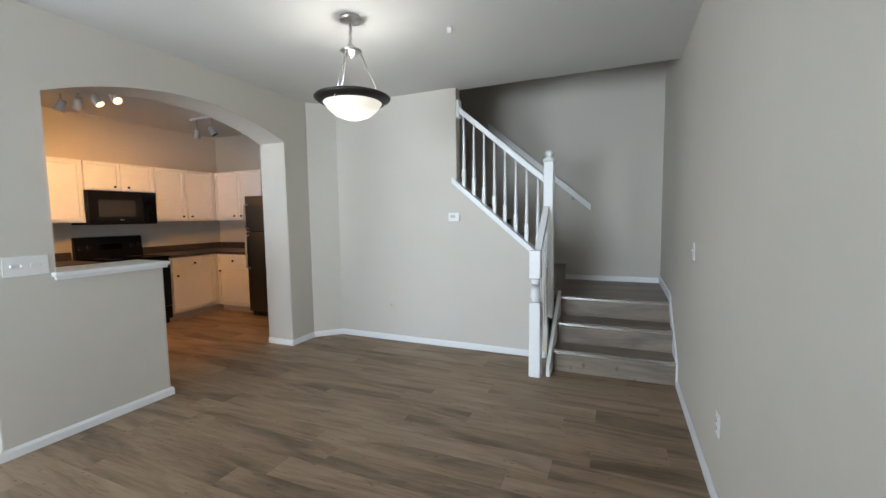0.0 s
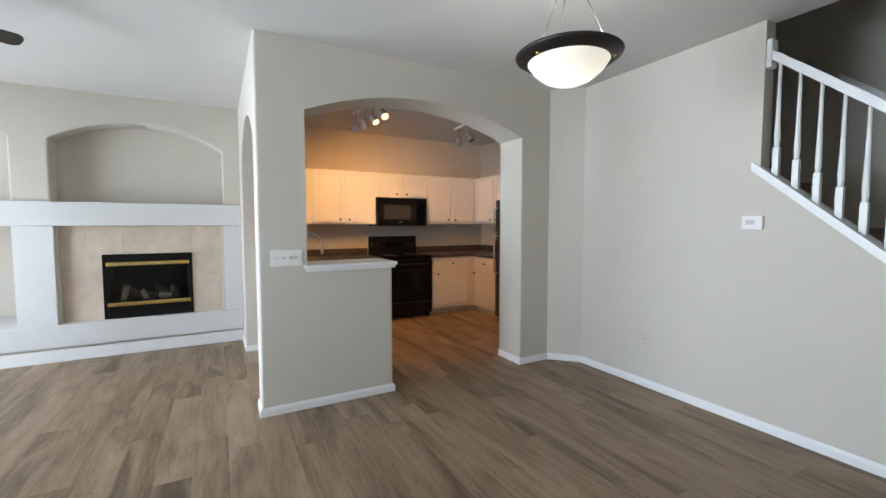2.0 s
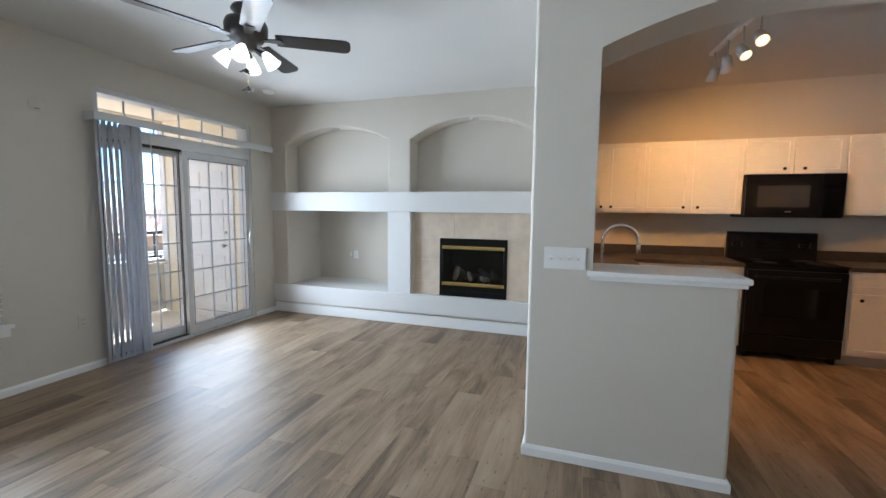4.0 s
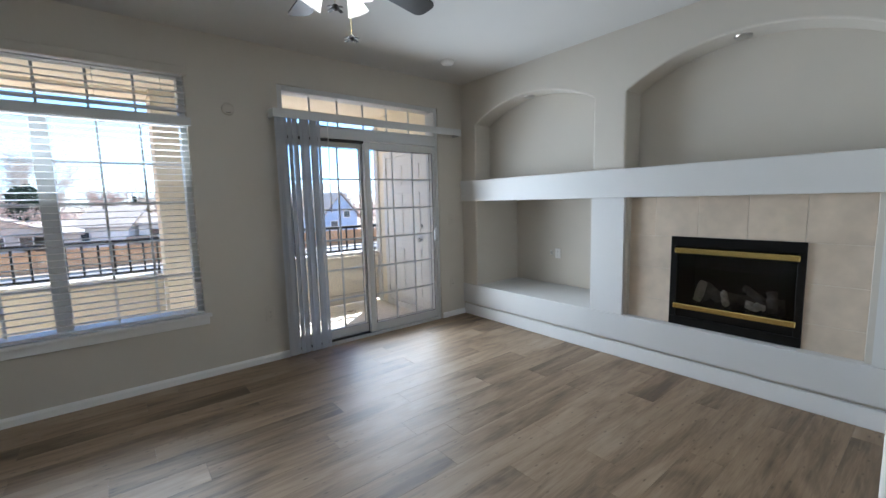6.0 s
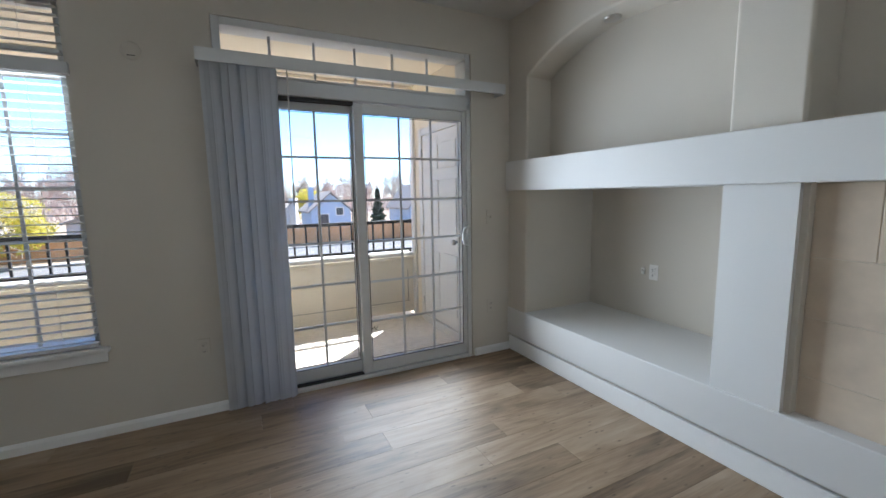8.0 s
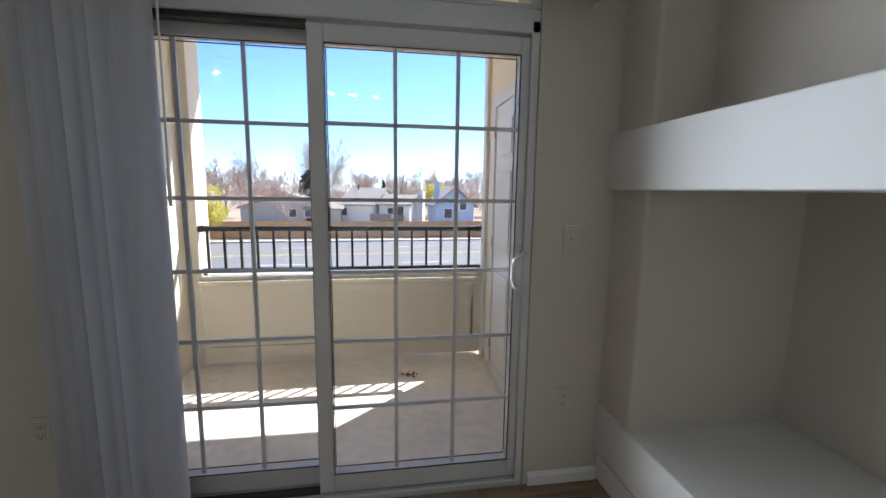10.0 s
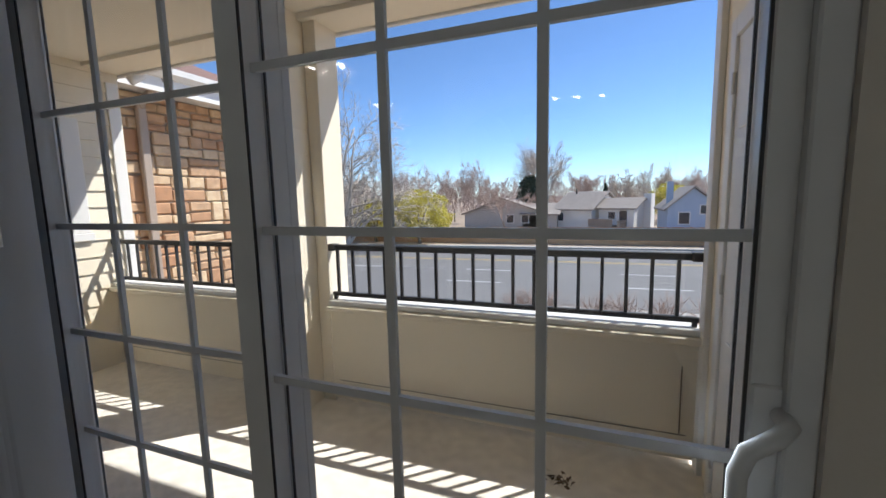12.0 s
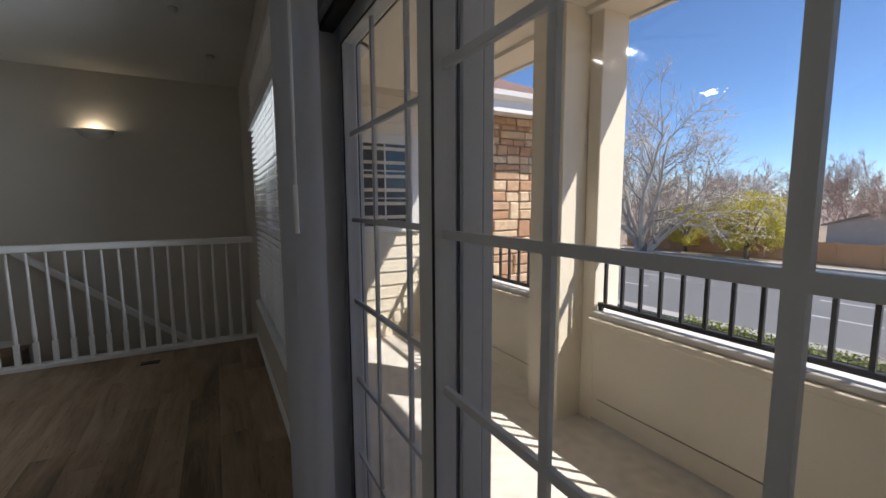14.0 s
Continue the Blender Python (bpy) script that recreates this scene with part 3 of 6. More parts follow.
# ---------------------------------------------------------------- fireplace
fire = base("gas_fireplace", -5.58, 0.55, 0.378, "black gas fireplace with brass bars and ceramic logs", "fireplace")
TX = -5.575
part("surround", boxes([(LB, TX - 0.003, -0.185, 0.177, 0.378, 1.365), (LB, TX - 0.003, 0.969, 1.30, 0.378, 1.365), (LB, TX - 0.003, 0.177, 0.969, 1.06, 1.365)]), GROUT, fire)
def tile_piece(y0, y1, z0, z1):
    g = 0.0015
    part("tile", box(TX - 0.022, TX, y0 + g, y1 - g, z0 + g, z1 - g, 0.002, 1), TILE, fire)


for z0, z1 in ((0.378, 0.55), (0.55, 0.805), (0.805, 1.06)):
    tile_piece(-0.155, 0.177, z0, z1)
    tile_piece(0.969, 1.262, z0, z1)
for i in range(5):
    tile_piece(max(-0.155, -0.26 + 0.305 * i), min(1.262, -0.26 + 0.305 * (i + 1)), 1.06, 1.363)
for y0, y1 in ((-0.185, -0.157), (1.264, 1.30)):
    part("edge_trim", boxes([(TX - 0.02, FX - 0.025, y0, y1, 0.378, 1.365)], 0.003), WALL, fire)
bm = boxes([(-6.05, -6.03, 0.177, 0.969, 0.378, 1.06), (-6.05, TX, 0.177, 0.185, 0.378, 1.06), (-6.05, TX, 0.961, 0.969, 0.378, 1.06), (-6.05, TX, 0.177, 0.969, 1.045, 1.06), (-6.05, TX, 0.177, 0.969, 0.378, 0.40)])
part("firebox", bm, SOOT, fire)
part("face_frame", boxes([(TX, TX + 0.012, 0.172, 0.974, 0.99, 1.063), (TX, TX + 0.012, 0.172, 0.974, 0.38, 0.445), (TX, TX + 0.012, 0.172, 0.215, 0.445, 0.99), (TX, TX + 0.012, 0.93, 0.974, 0.445, 0.99)], 0.003), BLACK, fire)
for z in (0.958, 0.530):
    part("brass_bar", boxes([(TX + 0.010, TX + 0.030, 0.205, 0.945, z - 0.020, z + 0.020)], 0.005), BRASS, fire, "polished brass trim bar")
part("lower_panel", boxes([(TX - 0.03, TX - 0.012, 0.215, 0.93, 0.44, 0.512)]), BLACK, fire)
part("fire_glass", boxes([(TX - 0.016, TX - 0.012, 0.215, 0.93, 0.548, 0.942)]), FIREGLASS, fire)
part("grate", boxes([(-5.90, -5.68, 0.27 + 0.09 * i, 0.285 + 0.09 * i, 0.50, 0.56) for i in range(7)]), SOOT, fire)
# log set: pale, ash-dusted pieces propped against charred ones
for y0, y1, x0, x1, z0, z1, r, burnt in (
        (0.312, 0.342, -5.72, -5.76, 0.555, 0.695, 0.030, False), (0.350, 0.465, -5.79, -5.74, 0.675, 0.575, 0.034, True),
        (0.478, 0.522, -5.74, -5.68, 0.650, 0.565, 0.023, False), (0.300, 0.820, -5.88, -5.86, 0.575, 0.580, 0.036, True),
        (0.598, 0.720, -5.80, -5.78, 0.685, 0.600, 0.026, True), (0.640, 0.745, -5.69, -5.70, 0.582, 0.572, 0.030, False),
        (0.785, 0.762, -5.74, -5.79, 0.560, 0.680, 0.034, True)):
    pts = [Vector((x0 + (x1 - x0) * k / 6 + random.uniform(-0.008, 0.008), y0 + (y1 - y0) * k / 6, z0 + (z1 - z0) * k / 6 + random.uniform(-0.008, 0.008))) for k in range(7)]
    part("log", tube(pts, r, 9, radii=[r * random.uniform(0.8, 1.15) for _ in pts]), CHAR if burnt else LOG, fire, "charred ceramic log" if burnt else "pale ceramic log")
# sleeves added over the lower posts, their daylight put into a whiter colour
for y0, y1 in ((-0.475, -0.185), (1.30, 1.478)):
    structure("daylit_post_sleeve", prism([(FX + 0.003, y0 - 0.003), (FX + 0.003, min(y1 + 0.003, 1.478)), (FX - 0.10, min(y1 + 0.003, 1.478)), (FX - 0.10, y0 - 0.003)], 0.379, 1.364), LITWALL, "painted sleeve on the lower post, whitened as by daylight", "post")
# niche lights: shallow dark eyeball cans in the arch soffits
for y, z in ((-1.27, 2.405), (0.55, 2.428)):
    d = base("niche_downlight", -5.63, y, z, "small recessed downlight in the niche arch", "downlight", "niche downlights")
    lpart("trim_ring", turned([(0.045, -0.012), (0.052, -0.008), (0.052, 0.03), (0.03, 0.03), (0.03, -0.004)], 20), NICKEL, d)
    lpart("lens", turned([(0.029, -0.006), (0.029, 0.0)], 16), SLOT, d)


# ---------------------------------------------------------------- plates, outlets, switches
def plate(name, kind, where, face, label, w=0.072, h=0.116, toggles=0, paint=PLASTIC):
    """A wall plate; face is the heading of its front."""
    ob = base(name, *where, label, kind, rz=face)
    lpart("cover", box(-w / 2, w / 2, -0.006, 0.0, -h / 2, h / 2, 0.003), paint, ob)
    if toggles:
        for i in range(toggles):
            x = (i - (toggles - 1) / 2) * 0.046
            lpart("slot", boxes([(x - 0.006, x + 0.006, -0.0075, -0.005, -0.013, 0.013)]), paint, ob)
            t = prism([(-0.0065, -0.010), (-0.0195, 0.004), (-0.0195, 0.009), (-0.0065, 0.010)], x - 0.004, x + 0.004, axis="x")
            lpart("toggle", t, paint, ob)
    else:
        for z in (-0.020, 0.020):
            f = lpart("socket", box(-0.017, 0.017, -0.009, -0.005, z - 0.014, z + 0.014, 0.003), paint, ob)
            s = boxes([(-0.0075, -0.0055, -0.0102, -0.008, z - 0.004, z + 0.006), (0.0055, 0.0075, -0.0102, -0.008, z - 0.003, z + 0.005), (-0.002, 0.002, -0.0102, -0.008, z - 0.010, z - 0.006)])
            lpart("pin_holes", s, SLOT, f)
    return ob


plate("light_switch_plate", "switch", (AX + 0.001, 1.667, 1.137), 90, "wide white four-gang switch plate beside the arch", 0.215, 0.118, 4)
plate("light_switch", "switch", (EX - 0.001, 3.49, 1.149), -90, "white toggle light switch on the long wall", toggles=1)
plate("wall_outlet", "outlet", (EX - 0.001, 2.63, 0.40), -90, "white wall outlet on the long wall")
plate("wall_outlet", "outlet", (LB + 0.001, -1.33, 0.74), 90, "white outlet in the lower niche")
plate("wall_outlet", "outlet", (-5.325, SY + 0.001, 0.415), 180, "painted-over outlet beside the sliding door", paint=WALL)
plate("wall_outlet", "outlet", (-3.226, SY + 0.001, 0.43), 180, "painted-over outlet between window and sliding door", paint=WALL)
plate("light_switch", "switch", (-5.322, SY + 0.001, 1.155), 180, "painted-over light switch beside the sliding door", toggles=1, paint=WALL)
plate("cable_plate", "outlet", (LB + 0.001, -1.42, 0.74), 90, "small cable jack plate in the lower niche", 0.03, 0.05, 1)
plate("wall_outlet", "outlet", (-2.33, BY - 0.001, 0.39), 0, "painted-over outlet on the dining wall", paint=WALL)
ob = base("alarm_sensor_box", -3.02, SY, 2.144, "small round painted chime high on the wall", "chime")
dc = turned([(0.048, 0.0), (0.048, 0.005), (0.042, 0.010), (0.02, 0.012)], 24)
bmesh.ops.transform(dc, matrix=Matrix.Rotation(radians(-90), 4, "X"), verts=dc.verts[:])
lpart("case", dc, WALL, ob)
lpart("slot", boxes([(-0.018, 0.018, 0.008, 0.0125, -0.028, -0.024)]), SLOT, ob)
ob = base("thermostat", -1.555, BY, 1.39, "white wall thermostat with a small display", "thermostat")
lpart("case", box(-0.062, 0.062, -0.028, 0, -0.045, 0.045, 0.006), PLASTIC, ob)
lpart("display", box(-0.035, 0.018, -0.0295, -0.027, -0.012, 0.020), TOE, ob, "grey display")
ob = base("floor_register", -0.70, -1.30, 0, "small metal floor vent grille", "vent")
lpart("grille", boxes([(-0.028, 0.028, -0.06 + 0.017 * i, -0.050 + 0.017 * i, 0, 0.005) for i in range(8)] + [(-0.033, -0.026, -0.065, 0.076, 0, 0.006), (0.026, 0.033, -0.065, 0.076, 0, 0.006)]), DARKMETAL, ob)

# ceiling fittings
def ceiling_disc(name, x, y, label, kind, r=0.065, mat=PLASTIC):
    ob = base(name, x, y, CZ, label, kind)
    lpart("housing", turned([(r * 0.5, -0.035), (r * 0.85, -0.03), (r, -0.012), (r, 0)], 24), mat, ob)
    return ob


ceiling_disc("smoke_detector", -4.85, -1.62, "round white smoke detector on the ceiling", "detector")
ceiling_disc("smoke_detector", -1.08, 3.14, "tiny round ceiling detector", "detector", 0.018)
ceiling_disc("sprinkler_head", -0.54, -1.905, "small fire sprinkler head", "sprinkler", 0.035, NICKEL)
ceiling_disc("sprinkler_head", -1.48, -1.69, "small fire sprinkler head", "sprinkler", 0.030, NICKEL)

# ---------------------------------------------------------------- pendant lamp
pend = base("pendant_lamp", -1.615, 2.738, CZ, "bowl pendant lamp with frosted glass and bronze rim, lit", "pendant lamp")
lpart("canopy", turned([(0.070, -0.001), (0.068, -0.020), (0.045, -0.030), (0.010, -0.034)][::-1], 24), NICKEL, pend)
lpart("chain", tube([(0, 0, -0.03), (0, 0, -0.155)], 0.005, 6), NICKEL, pend)
for i in range(4):
    pts = [(0.010 * math.cos(a) * (i % 2), 0.010 * math.cos(a) * (1 - i % 2), -0.055 - 0.03 * i + 0.019 * math.sin(a)) for a in [2 * math.pi * k / 10 for k in range(11)]]
    lpart("chain_link", tube(pts, 0.0028, 6), NICKEL, pend)
lpart("hub", turned([(0.010, -0.16), (0.022, -0.175), (0.012, -0.19), (0.065, -0.205), (0.072, -0.213), (0.050, -0.225), (0.022, -0.240), (0.006, -0.255)][::-1], 24), NICKEL, pend)
for i in range(3):
    a = radians(35 + 120 * i)
    lpart("rod", tube([(0.058 * math.cos(a), 0.058 * math.sin(a), -0.215), (0.185 * math.cos(a), 0.185 * math.sin(a), -0.50)], 0.0045, 8), NICKEL, pend)
    lpart("knob", turned([(0.004, 0.0), (0.011, -0.008), (0.011, -0.02), (0.004, -0.03)][::-1], 10, at=(0.205 * math.cos(a), 0.205 * math.sin(a), -0.525)), BRASS, pend)
lpart("rim", turned([(0.189, -0.545), (0.208, -0.548), (0.246, -0.522), (0.250, -0.512), (0.239, -0.503), (0.191, -0.498), (0.187, -0.52), (0.189, -0.545)], 48, caps=False), DARKMETAL, pend, "dark bronze rim")
bw = turned([(0.003, -0.655), (0.058, -0.648), (0.117, -0.625), (0.164, -0.585), (0.191, -0.545), (0.189, -0.535)], 40)
bmesh.ops.delete(bw, geom=[f for f in bw.faces if len(f.verts) > 4 and f.calc_center_median().z > -0.54], context="FACES_ONLY")
lpart("bowl", bw, OPAL, pend, "frosted white glass bowl, lit")
bulb("pendant_bulb", (-1.615, 2.738, CZ - 0.545), 1.7, (1.0, 0.945, 0.85), 0.035)

# ---------------------------------------------------------------- ceiling fan
FANX, FANY = -3.08, -0.24
fan = base("ceiling_fan", FANX, FANY, CZ, "dark five-blade ceiling fan with four lit glass shades", "ceiling fan")
lpart("down_rod", turned([(0.07, 0.0), (0.075, -0.02), (0.04, -0.05), (0.014, -0.06), (0.014, -0.14)][::-1], 20), DARKMETAL, fan)
FDROP = 0.10
lpart("motor", turned([(0.075, 0.0), (0.085, -0.02), (0.05, -0.055), (0.05, -0.075), (0.115, -0.085), (0.125, -0.11), (0.122, -0.165), (0.095, -0.195), (0.06, -0.205), (0.055, -0.245), (0.02, -0.255)][::-1], 32, at=(0, 0, -FDROP)), DARKMETAL, fan)
for i in range(5):
    a = radians(121.5 + 72 * i)
    rot = Matrix.Rotation(a, 4, "Z")
    iron = prism(rounded([(0.09, -0.018, 0.004), (0.20, -0.035, 0.01), (0.22, 0.035, 0.01), (0.09, 0.018, 0.004)]), -0.188 - FDROP, -0.182 - FDROP)
    bmesh.ops.transform(iron, matrix=rot, verts=iron.verts[:])
    b = lpart("blade", prism(rounded([(0.17, -0.055, 0.01), (0.62, -0.066, 0.045), (0.62, 0.066, 0.045), (0.17, 0.055, 0.01)], 6), -0.182, -0.174), FANBLADE, fan, "dark fan blade")
    b.matrix_basis = rot @ Matrix.Translation((0, 0, -0.178 - FDROP)) @ Matrix.Rotation(radians(-12), 4, "X") @ Matrix.Translation((0, 0, 0.178))
    lpart("blade_iron", iron, DARKMETAL, fan)
for i in range(4):
    a = radians(30 + 90 * i)
    c, s = math.cos(a), math.sin(a)
    arm = lpart("lamp_arm", tube([(0.02 * c, 0.02 * s, -0.235 - FDROP), (0.07 * c, 0.07 * s, -0.250 - FDROP), (0.10 * c, 0.10 * s, -0.265 - FDROP)], 0.011), DARKMETAL, fan)
    sh = turned([(0.018, 0.0), (0.024, -0.010), (0.032, -0.034), (0.040, -0.064), (0.052, -0.092), (0.048, -0.092), (0.026, -0.026)], 20)
    o = lpart("shade", sh, FANGLASS, fan, "lit frosted glass tulip shade")
    tilt = Matrix.Translation((0.10 * c, 0.10 * s, -0.262 - FDROP)) @ Matrix.Rotation(a, 4, "Z") @ Matrix.Rotation(radians(-38), 4, "Y")
    o.matrix_basis = tilt
    bulb("fan_bulb", Vector((FANX, FANY, CZ)) + tilt @ Vector((0, 0, -0.066)), 0.46, (1.0, 0.95, 0.88), 0.019)
for cx, cy, low in ((0.03, 0.02, -0.48), (-0.10, -0.09, -0.545)):
    lpart("pull_chain", tube([(cx * 0.5, cy * 0.5, -0.24 - FDROP), (cx, cy, -0.27 - FDROP), (cx, cy, low)], 0.0016, 5), BRASS, fan)
    fob = turned([(0.003, 0.012), (0.012, 0.006), (0.015, -0.004), (0.009, -0.014), (0.003, -0.018)][::-1], 12, at=(cx, cy, low))
    for k in range(4):
        blade = box(0.010, 0.042, -0.008, 0.008, -0.002, 0.001)
        bmesh.ops.transform(blade, matrix=Matrix.Translation((cx, cy, low)) @ Matrix.Rotation(radians(20 + 90 * k), 4, "Z") @ Matrix.Rotation(radians(14), 4, "Y"), verts=blade.verts[:])
        me = bpy.data.meshes.new("fob_blade")
        blade.to_mesh(me)
        blade.free()
        fob.from_mesh(me)
        bpy.data.meshes.remove(me)
    lpart("pull_fob", fob, DARKMETAL, fan, "tiny fan-shaped metal chain pull")

# ---------------------------------------------------------------- wall sconce
sc = base("wall_sconce", EX, -0.85, 2.11, "half-bowl plaster wall sconce shining upward", "wall lamp")
bm = bmesh.new()
rows = []
for r, z in ((0.02, -0.085), (0.07, -0.070), (0.115, -0.035), (0.14, 0.015), (0.135, 0.015), (0.10, -0.025), (0.02, -0.06)):
    rows.append([bm.verts.new((-r * 0.75 * math.cos(a), r * math.sin(a) * 1.15, z)) for a in [math.pi * (k / 14 - 0.5) for k in range(15)]])
for p, q in zip(rows, rows[1:]):
    for k in range(14):
        f = bm.faces.new((p[k], p[k + 1], q[k + 1], q[k]))
        f.smooth = True
lpart("bowl", bm, SCONCE, sc)
lpart("lamp", turned([(0.012, -0.03), (0.02, -0.01), (0.012, 0.012)], 12, at=(-0.045, 0, -0.030)), HOT, sc)
bulb("sconce_bulb", (EX - 0.05, -0.85, 2.112), 0.8, (1.0, 0.85, 0.60), 0.012)

# ---------------------------------------------------------------- kitchen
def knob(parent, x, y, z, face):
    k = turned([(0.006, 0.0), (0.006, 0.012), (0.015, 0.018), (0.015, 0.026), (0.008, 0.030)], 12)
    turn = {"x": Matrix.Rotation(radians(90), 4, "Y"), "-y": Matrix.Rotation(radians(90), 4, "X"), "y": Matrix.Rotation(radians(-90), 4, "X")}[face]
    bmesh.ops.transform(k, matrix=Matrix.Translation((x, y, z)) @ turn, verts=k.verts[:])
    return part("knob", k, DARKMETAL, parent, "dark round knob")


def shaker(a0, a1, z0, z1, at, face):
    """A shaker front between a0 and a1 across, on the plane at, facing x or -y."""
    g, rim = 0.0035, 0.055
    a0, a1, z0, z1 = a0 + g, a1 - g, z0 + g, z1 - g
    rim = min(rim, (a1 - a0) * 0.28, (z1 - z0) * 0.3)
    bm = box(at, at + 0.020, a0, a1, z0, z1) if face == "x" else box(a0, a1, at - 0.020, at, z0, z1)
    bm.faces.ensure_lookup_table()
    front = max(bm.faces, key=lambda f: f.calc_center_median().x) if face == "x" else min(bm.faces, key=lambda f: f.calc_center_median().y)
    bmesh.ops.inset_region(bm, faces=[front], thickness=rim, depth=0)
    bmesh.ops.inset_region(bm, faces=[front], thickness=0.004, depth=-0.012)
    return bm


def cabinet(name, label, a0, a1, z0, z1, face, back, front, fronts, group, kick=False):
    """A cabinet unit with its fronts: rows of across 0..1, heights 0..1, knob place (or None)."""
    mid = (a0 + a1) / 2
    ob = base(name, *((front, mid) if face == "x" else (mid, front)), z0, label, "cabinet", group)
    zb = z0 + (0.10 if kick else 0)
    body = [(back, front, a0, a1, zb, z1)] if face == "x" else [(a0, a1, front, back, zb, z1)]
    part("body", boxes(body), CAB, ob)
    if kick:
        part("toe_kick", boxes([(back, front - 0.06, a0, a1, z0, zb)] if face == "x" else [(a0, a1, front + 0.06, back, z0, zb)]), TOE, ob)
    for u0, u1, v0, v1, kn in fronts:
        p0, p1, q0, q1 = a0 + (a1 - a0) * u0, a0 + (a1 - a0) * u1, zb + (z1 - zb) * v0, zb + (z1 - zb) * v1
        d = part("door" if v1 - v0 > 0.3 else "drawer", shaker(p0, p1, q0, q1, front, face), CAB, ob)
        if kn:
            a, z = p0 + (p1 - p0) * kn[0], q0 + (q1 - q0) * kn[1]
            knob(d, *((front + 0.020, a, z, "x") if face == "x" else (a, front - 0.020, z, "-y")))
    return ob


UF, UN, U0, U1 = -5.90, 5.02, 1.38, 2.13
two = [(0.02, 0.485, 0.02, 0.98, (0.88, 0.07)), (0.515, 0.98, 0.02, 0.98, (0.12, 0.07))]
for a, b, f in ((1.64, 2.35, two), (2.35, 3.275, two), (4.078, 5.0, two)):
    cabinet("upper_cabinet", "white shaker wall cabinet with dark knobs", a, b, U0, U1, "x", KX, UF, f, "upper kitchen cabinets")
cabinet("upper_cabinet", "short white shaker cabinet over the microwave", 3.275, 4.078, 1.775, U1, "x", KX, UF, [(0, 0.5, 0, 1, (0.80, 0.14)), (0.5, 1, 0, 1, (0.20, 0.14))], "upper kitchen cabinets")
side_cab = cabinet("upper_cabinet", "white shaker wall cabinet beside the refrigerator", -5.88, -4.86, U0, U1, "y", 5.35, UN, two, "upper kitchen cabinets")
cabinet("upper_cabinet", "short white cabinet above the refrigerator", -4.84, -3.95, 1.80, U1, "y", 5.35, 4.99, [(0, 0.5, 0, 1, (0.85, 0.14)), (0.5, 1, 0, 1, (0.15, 0.14))], "upper kitchen cabinets")
low = [(0.04, 0.96, 0.79, 0.965, (0.5, 0.5)), (0.04, 0.96, 0.03, 0.745, (0.10, 0.90))]
low2 = [(0.03, 0.48, 0.79, 0.965, (0.5, 0.5)), (0.52, 0.97, 0.79, 0.965, (0.5, 0.5)), (0.03, 0.48, 0.03, 0.745, (0.88, 0.90)), (0.52, 0.97, 0.03, 0.745, (0.12, 0.90))]
cabinet("base_cabinet", "white shaker base cabinet with a drawer", 2.27, 3.25, 0, 0.875, "x", KX, -5.62, low2, "lower kitchen cabinets", True)
cabinet("base_cabinet", "white shaker base cabinet with a drawer", 4.05, 4.75, 0, 0.875, "x", KX, -5.62, low, "lower kitchen cabinets", True)
corner_cab = cabinet("base_cabinet", "white corner base cabinet with a drawer", -5.60, -4.86, 0, 0.875, "y", 5.35, 4.77, low, "lower kitchen cabinets", True)
cabinet("base_cabinet", "white sink base cabinets along the bar wall", -5.60, PX - 0.01, 0, 0.875, "y", 1.705, 2.24, [], "lower kitchen cabinets", True)

part("filler_strip", box(-5.70, -5.602, 4.751, 4.86, 0.10, 0.875), CAB, corner_cab)
part("corner_toe_kick", box(-5.78, -5.665, 4.72, 4.90, 0, 0.10), TOE, corner_cab)
part("filler_strip", box(-5.96, -5.884, 5.002, 5.08, U0, U1), CAB, side_cab)
bm = boxes([(KX, -5.59, 1.622, 3.245, 0.877, 0.915), (KX, -5.59, 4.055, 5.35, 0.877, 0.915), (-5.59, -4.845, 4.74, 5.35, 0.877, 0.915), (-5.59, PX - 0.005, 1.702, 2.27, 0.877, 0.915)], 0.004)
for r in ((KX, KX + 0.018, 1.65, 3.245, 0.915, 1.015), (KX, KX + 0.018, 4.055, 5.35, 0.915, 1.015), (KX, -4.845, 5.332, 5.35, 0.915, 1.015)):
    add_box(bm, *r)
wt = tagged(obj("worktop", bm, COUNTER), "dark brown laminate worktop with a low backsplash", "worktop")
bm = boxes([(-4.75, -3.98, 1.72, 2.20, 0.914, 0.919)], 0.002)
sink = base("kitchen_sink", -4.36, 1.96, 0.915, "stainless steel sink set in the worktop", "sink")
part("rim", bm, NICKEL, sink)
fc = base("kitchen_faucet", -4.33, 1.905, 0.915, "tall chrome gooseneck kitchen faucet", "faucet")
pts = [(0, 0, 0), (0, 0, 0.25)] + [(0, 0.125 - 0.125 * math.cos(a), 0.25 + 0.125 * math.sin(a)) for a in [math.pi * k / 14 for k in range(1, 15)]] + [(0, 0.25, 0.22)]
lpart("spout", tube(pts, 0.012, 12), CHROME, fc)
lpart("spray_tip", tube([(0, 0.25, 0.235), (0, 0.25, 0.165)], 0.016, 12), CHROME, fc)
lpart("base_plate", turned([(0.03, 0), (0.03, 0.02), (0.018, 0.05)], 16), CHROME, fc)
lpart("lever", tube([(0.02, 0, 0.05), (0.05, 0, 0.07), (0.10, 0, 0.10)], 0.006), CHROME, fc)

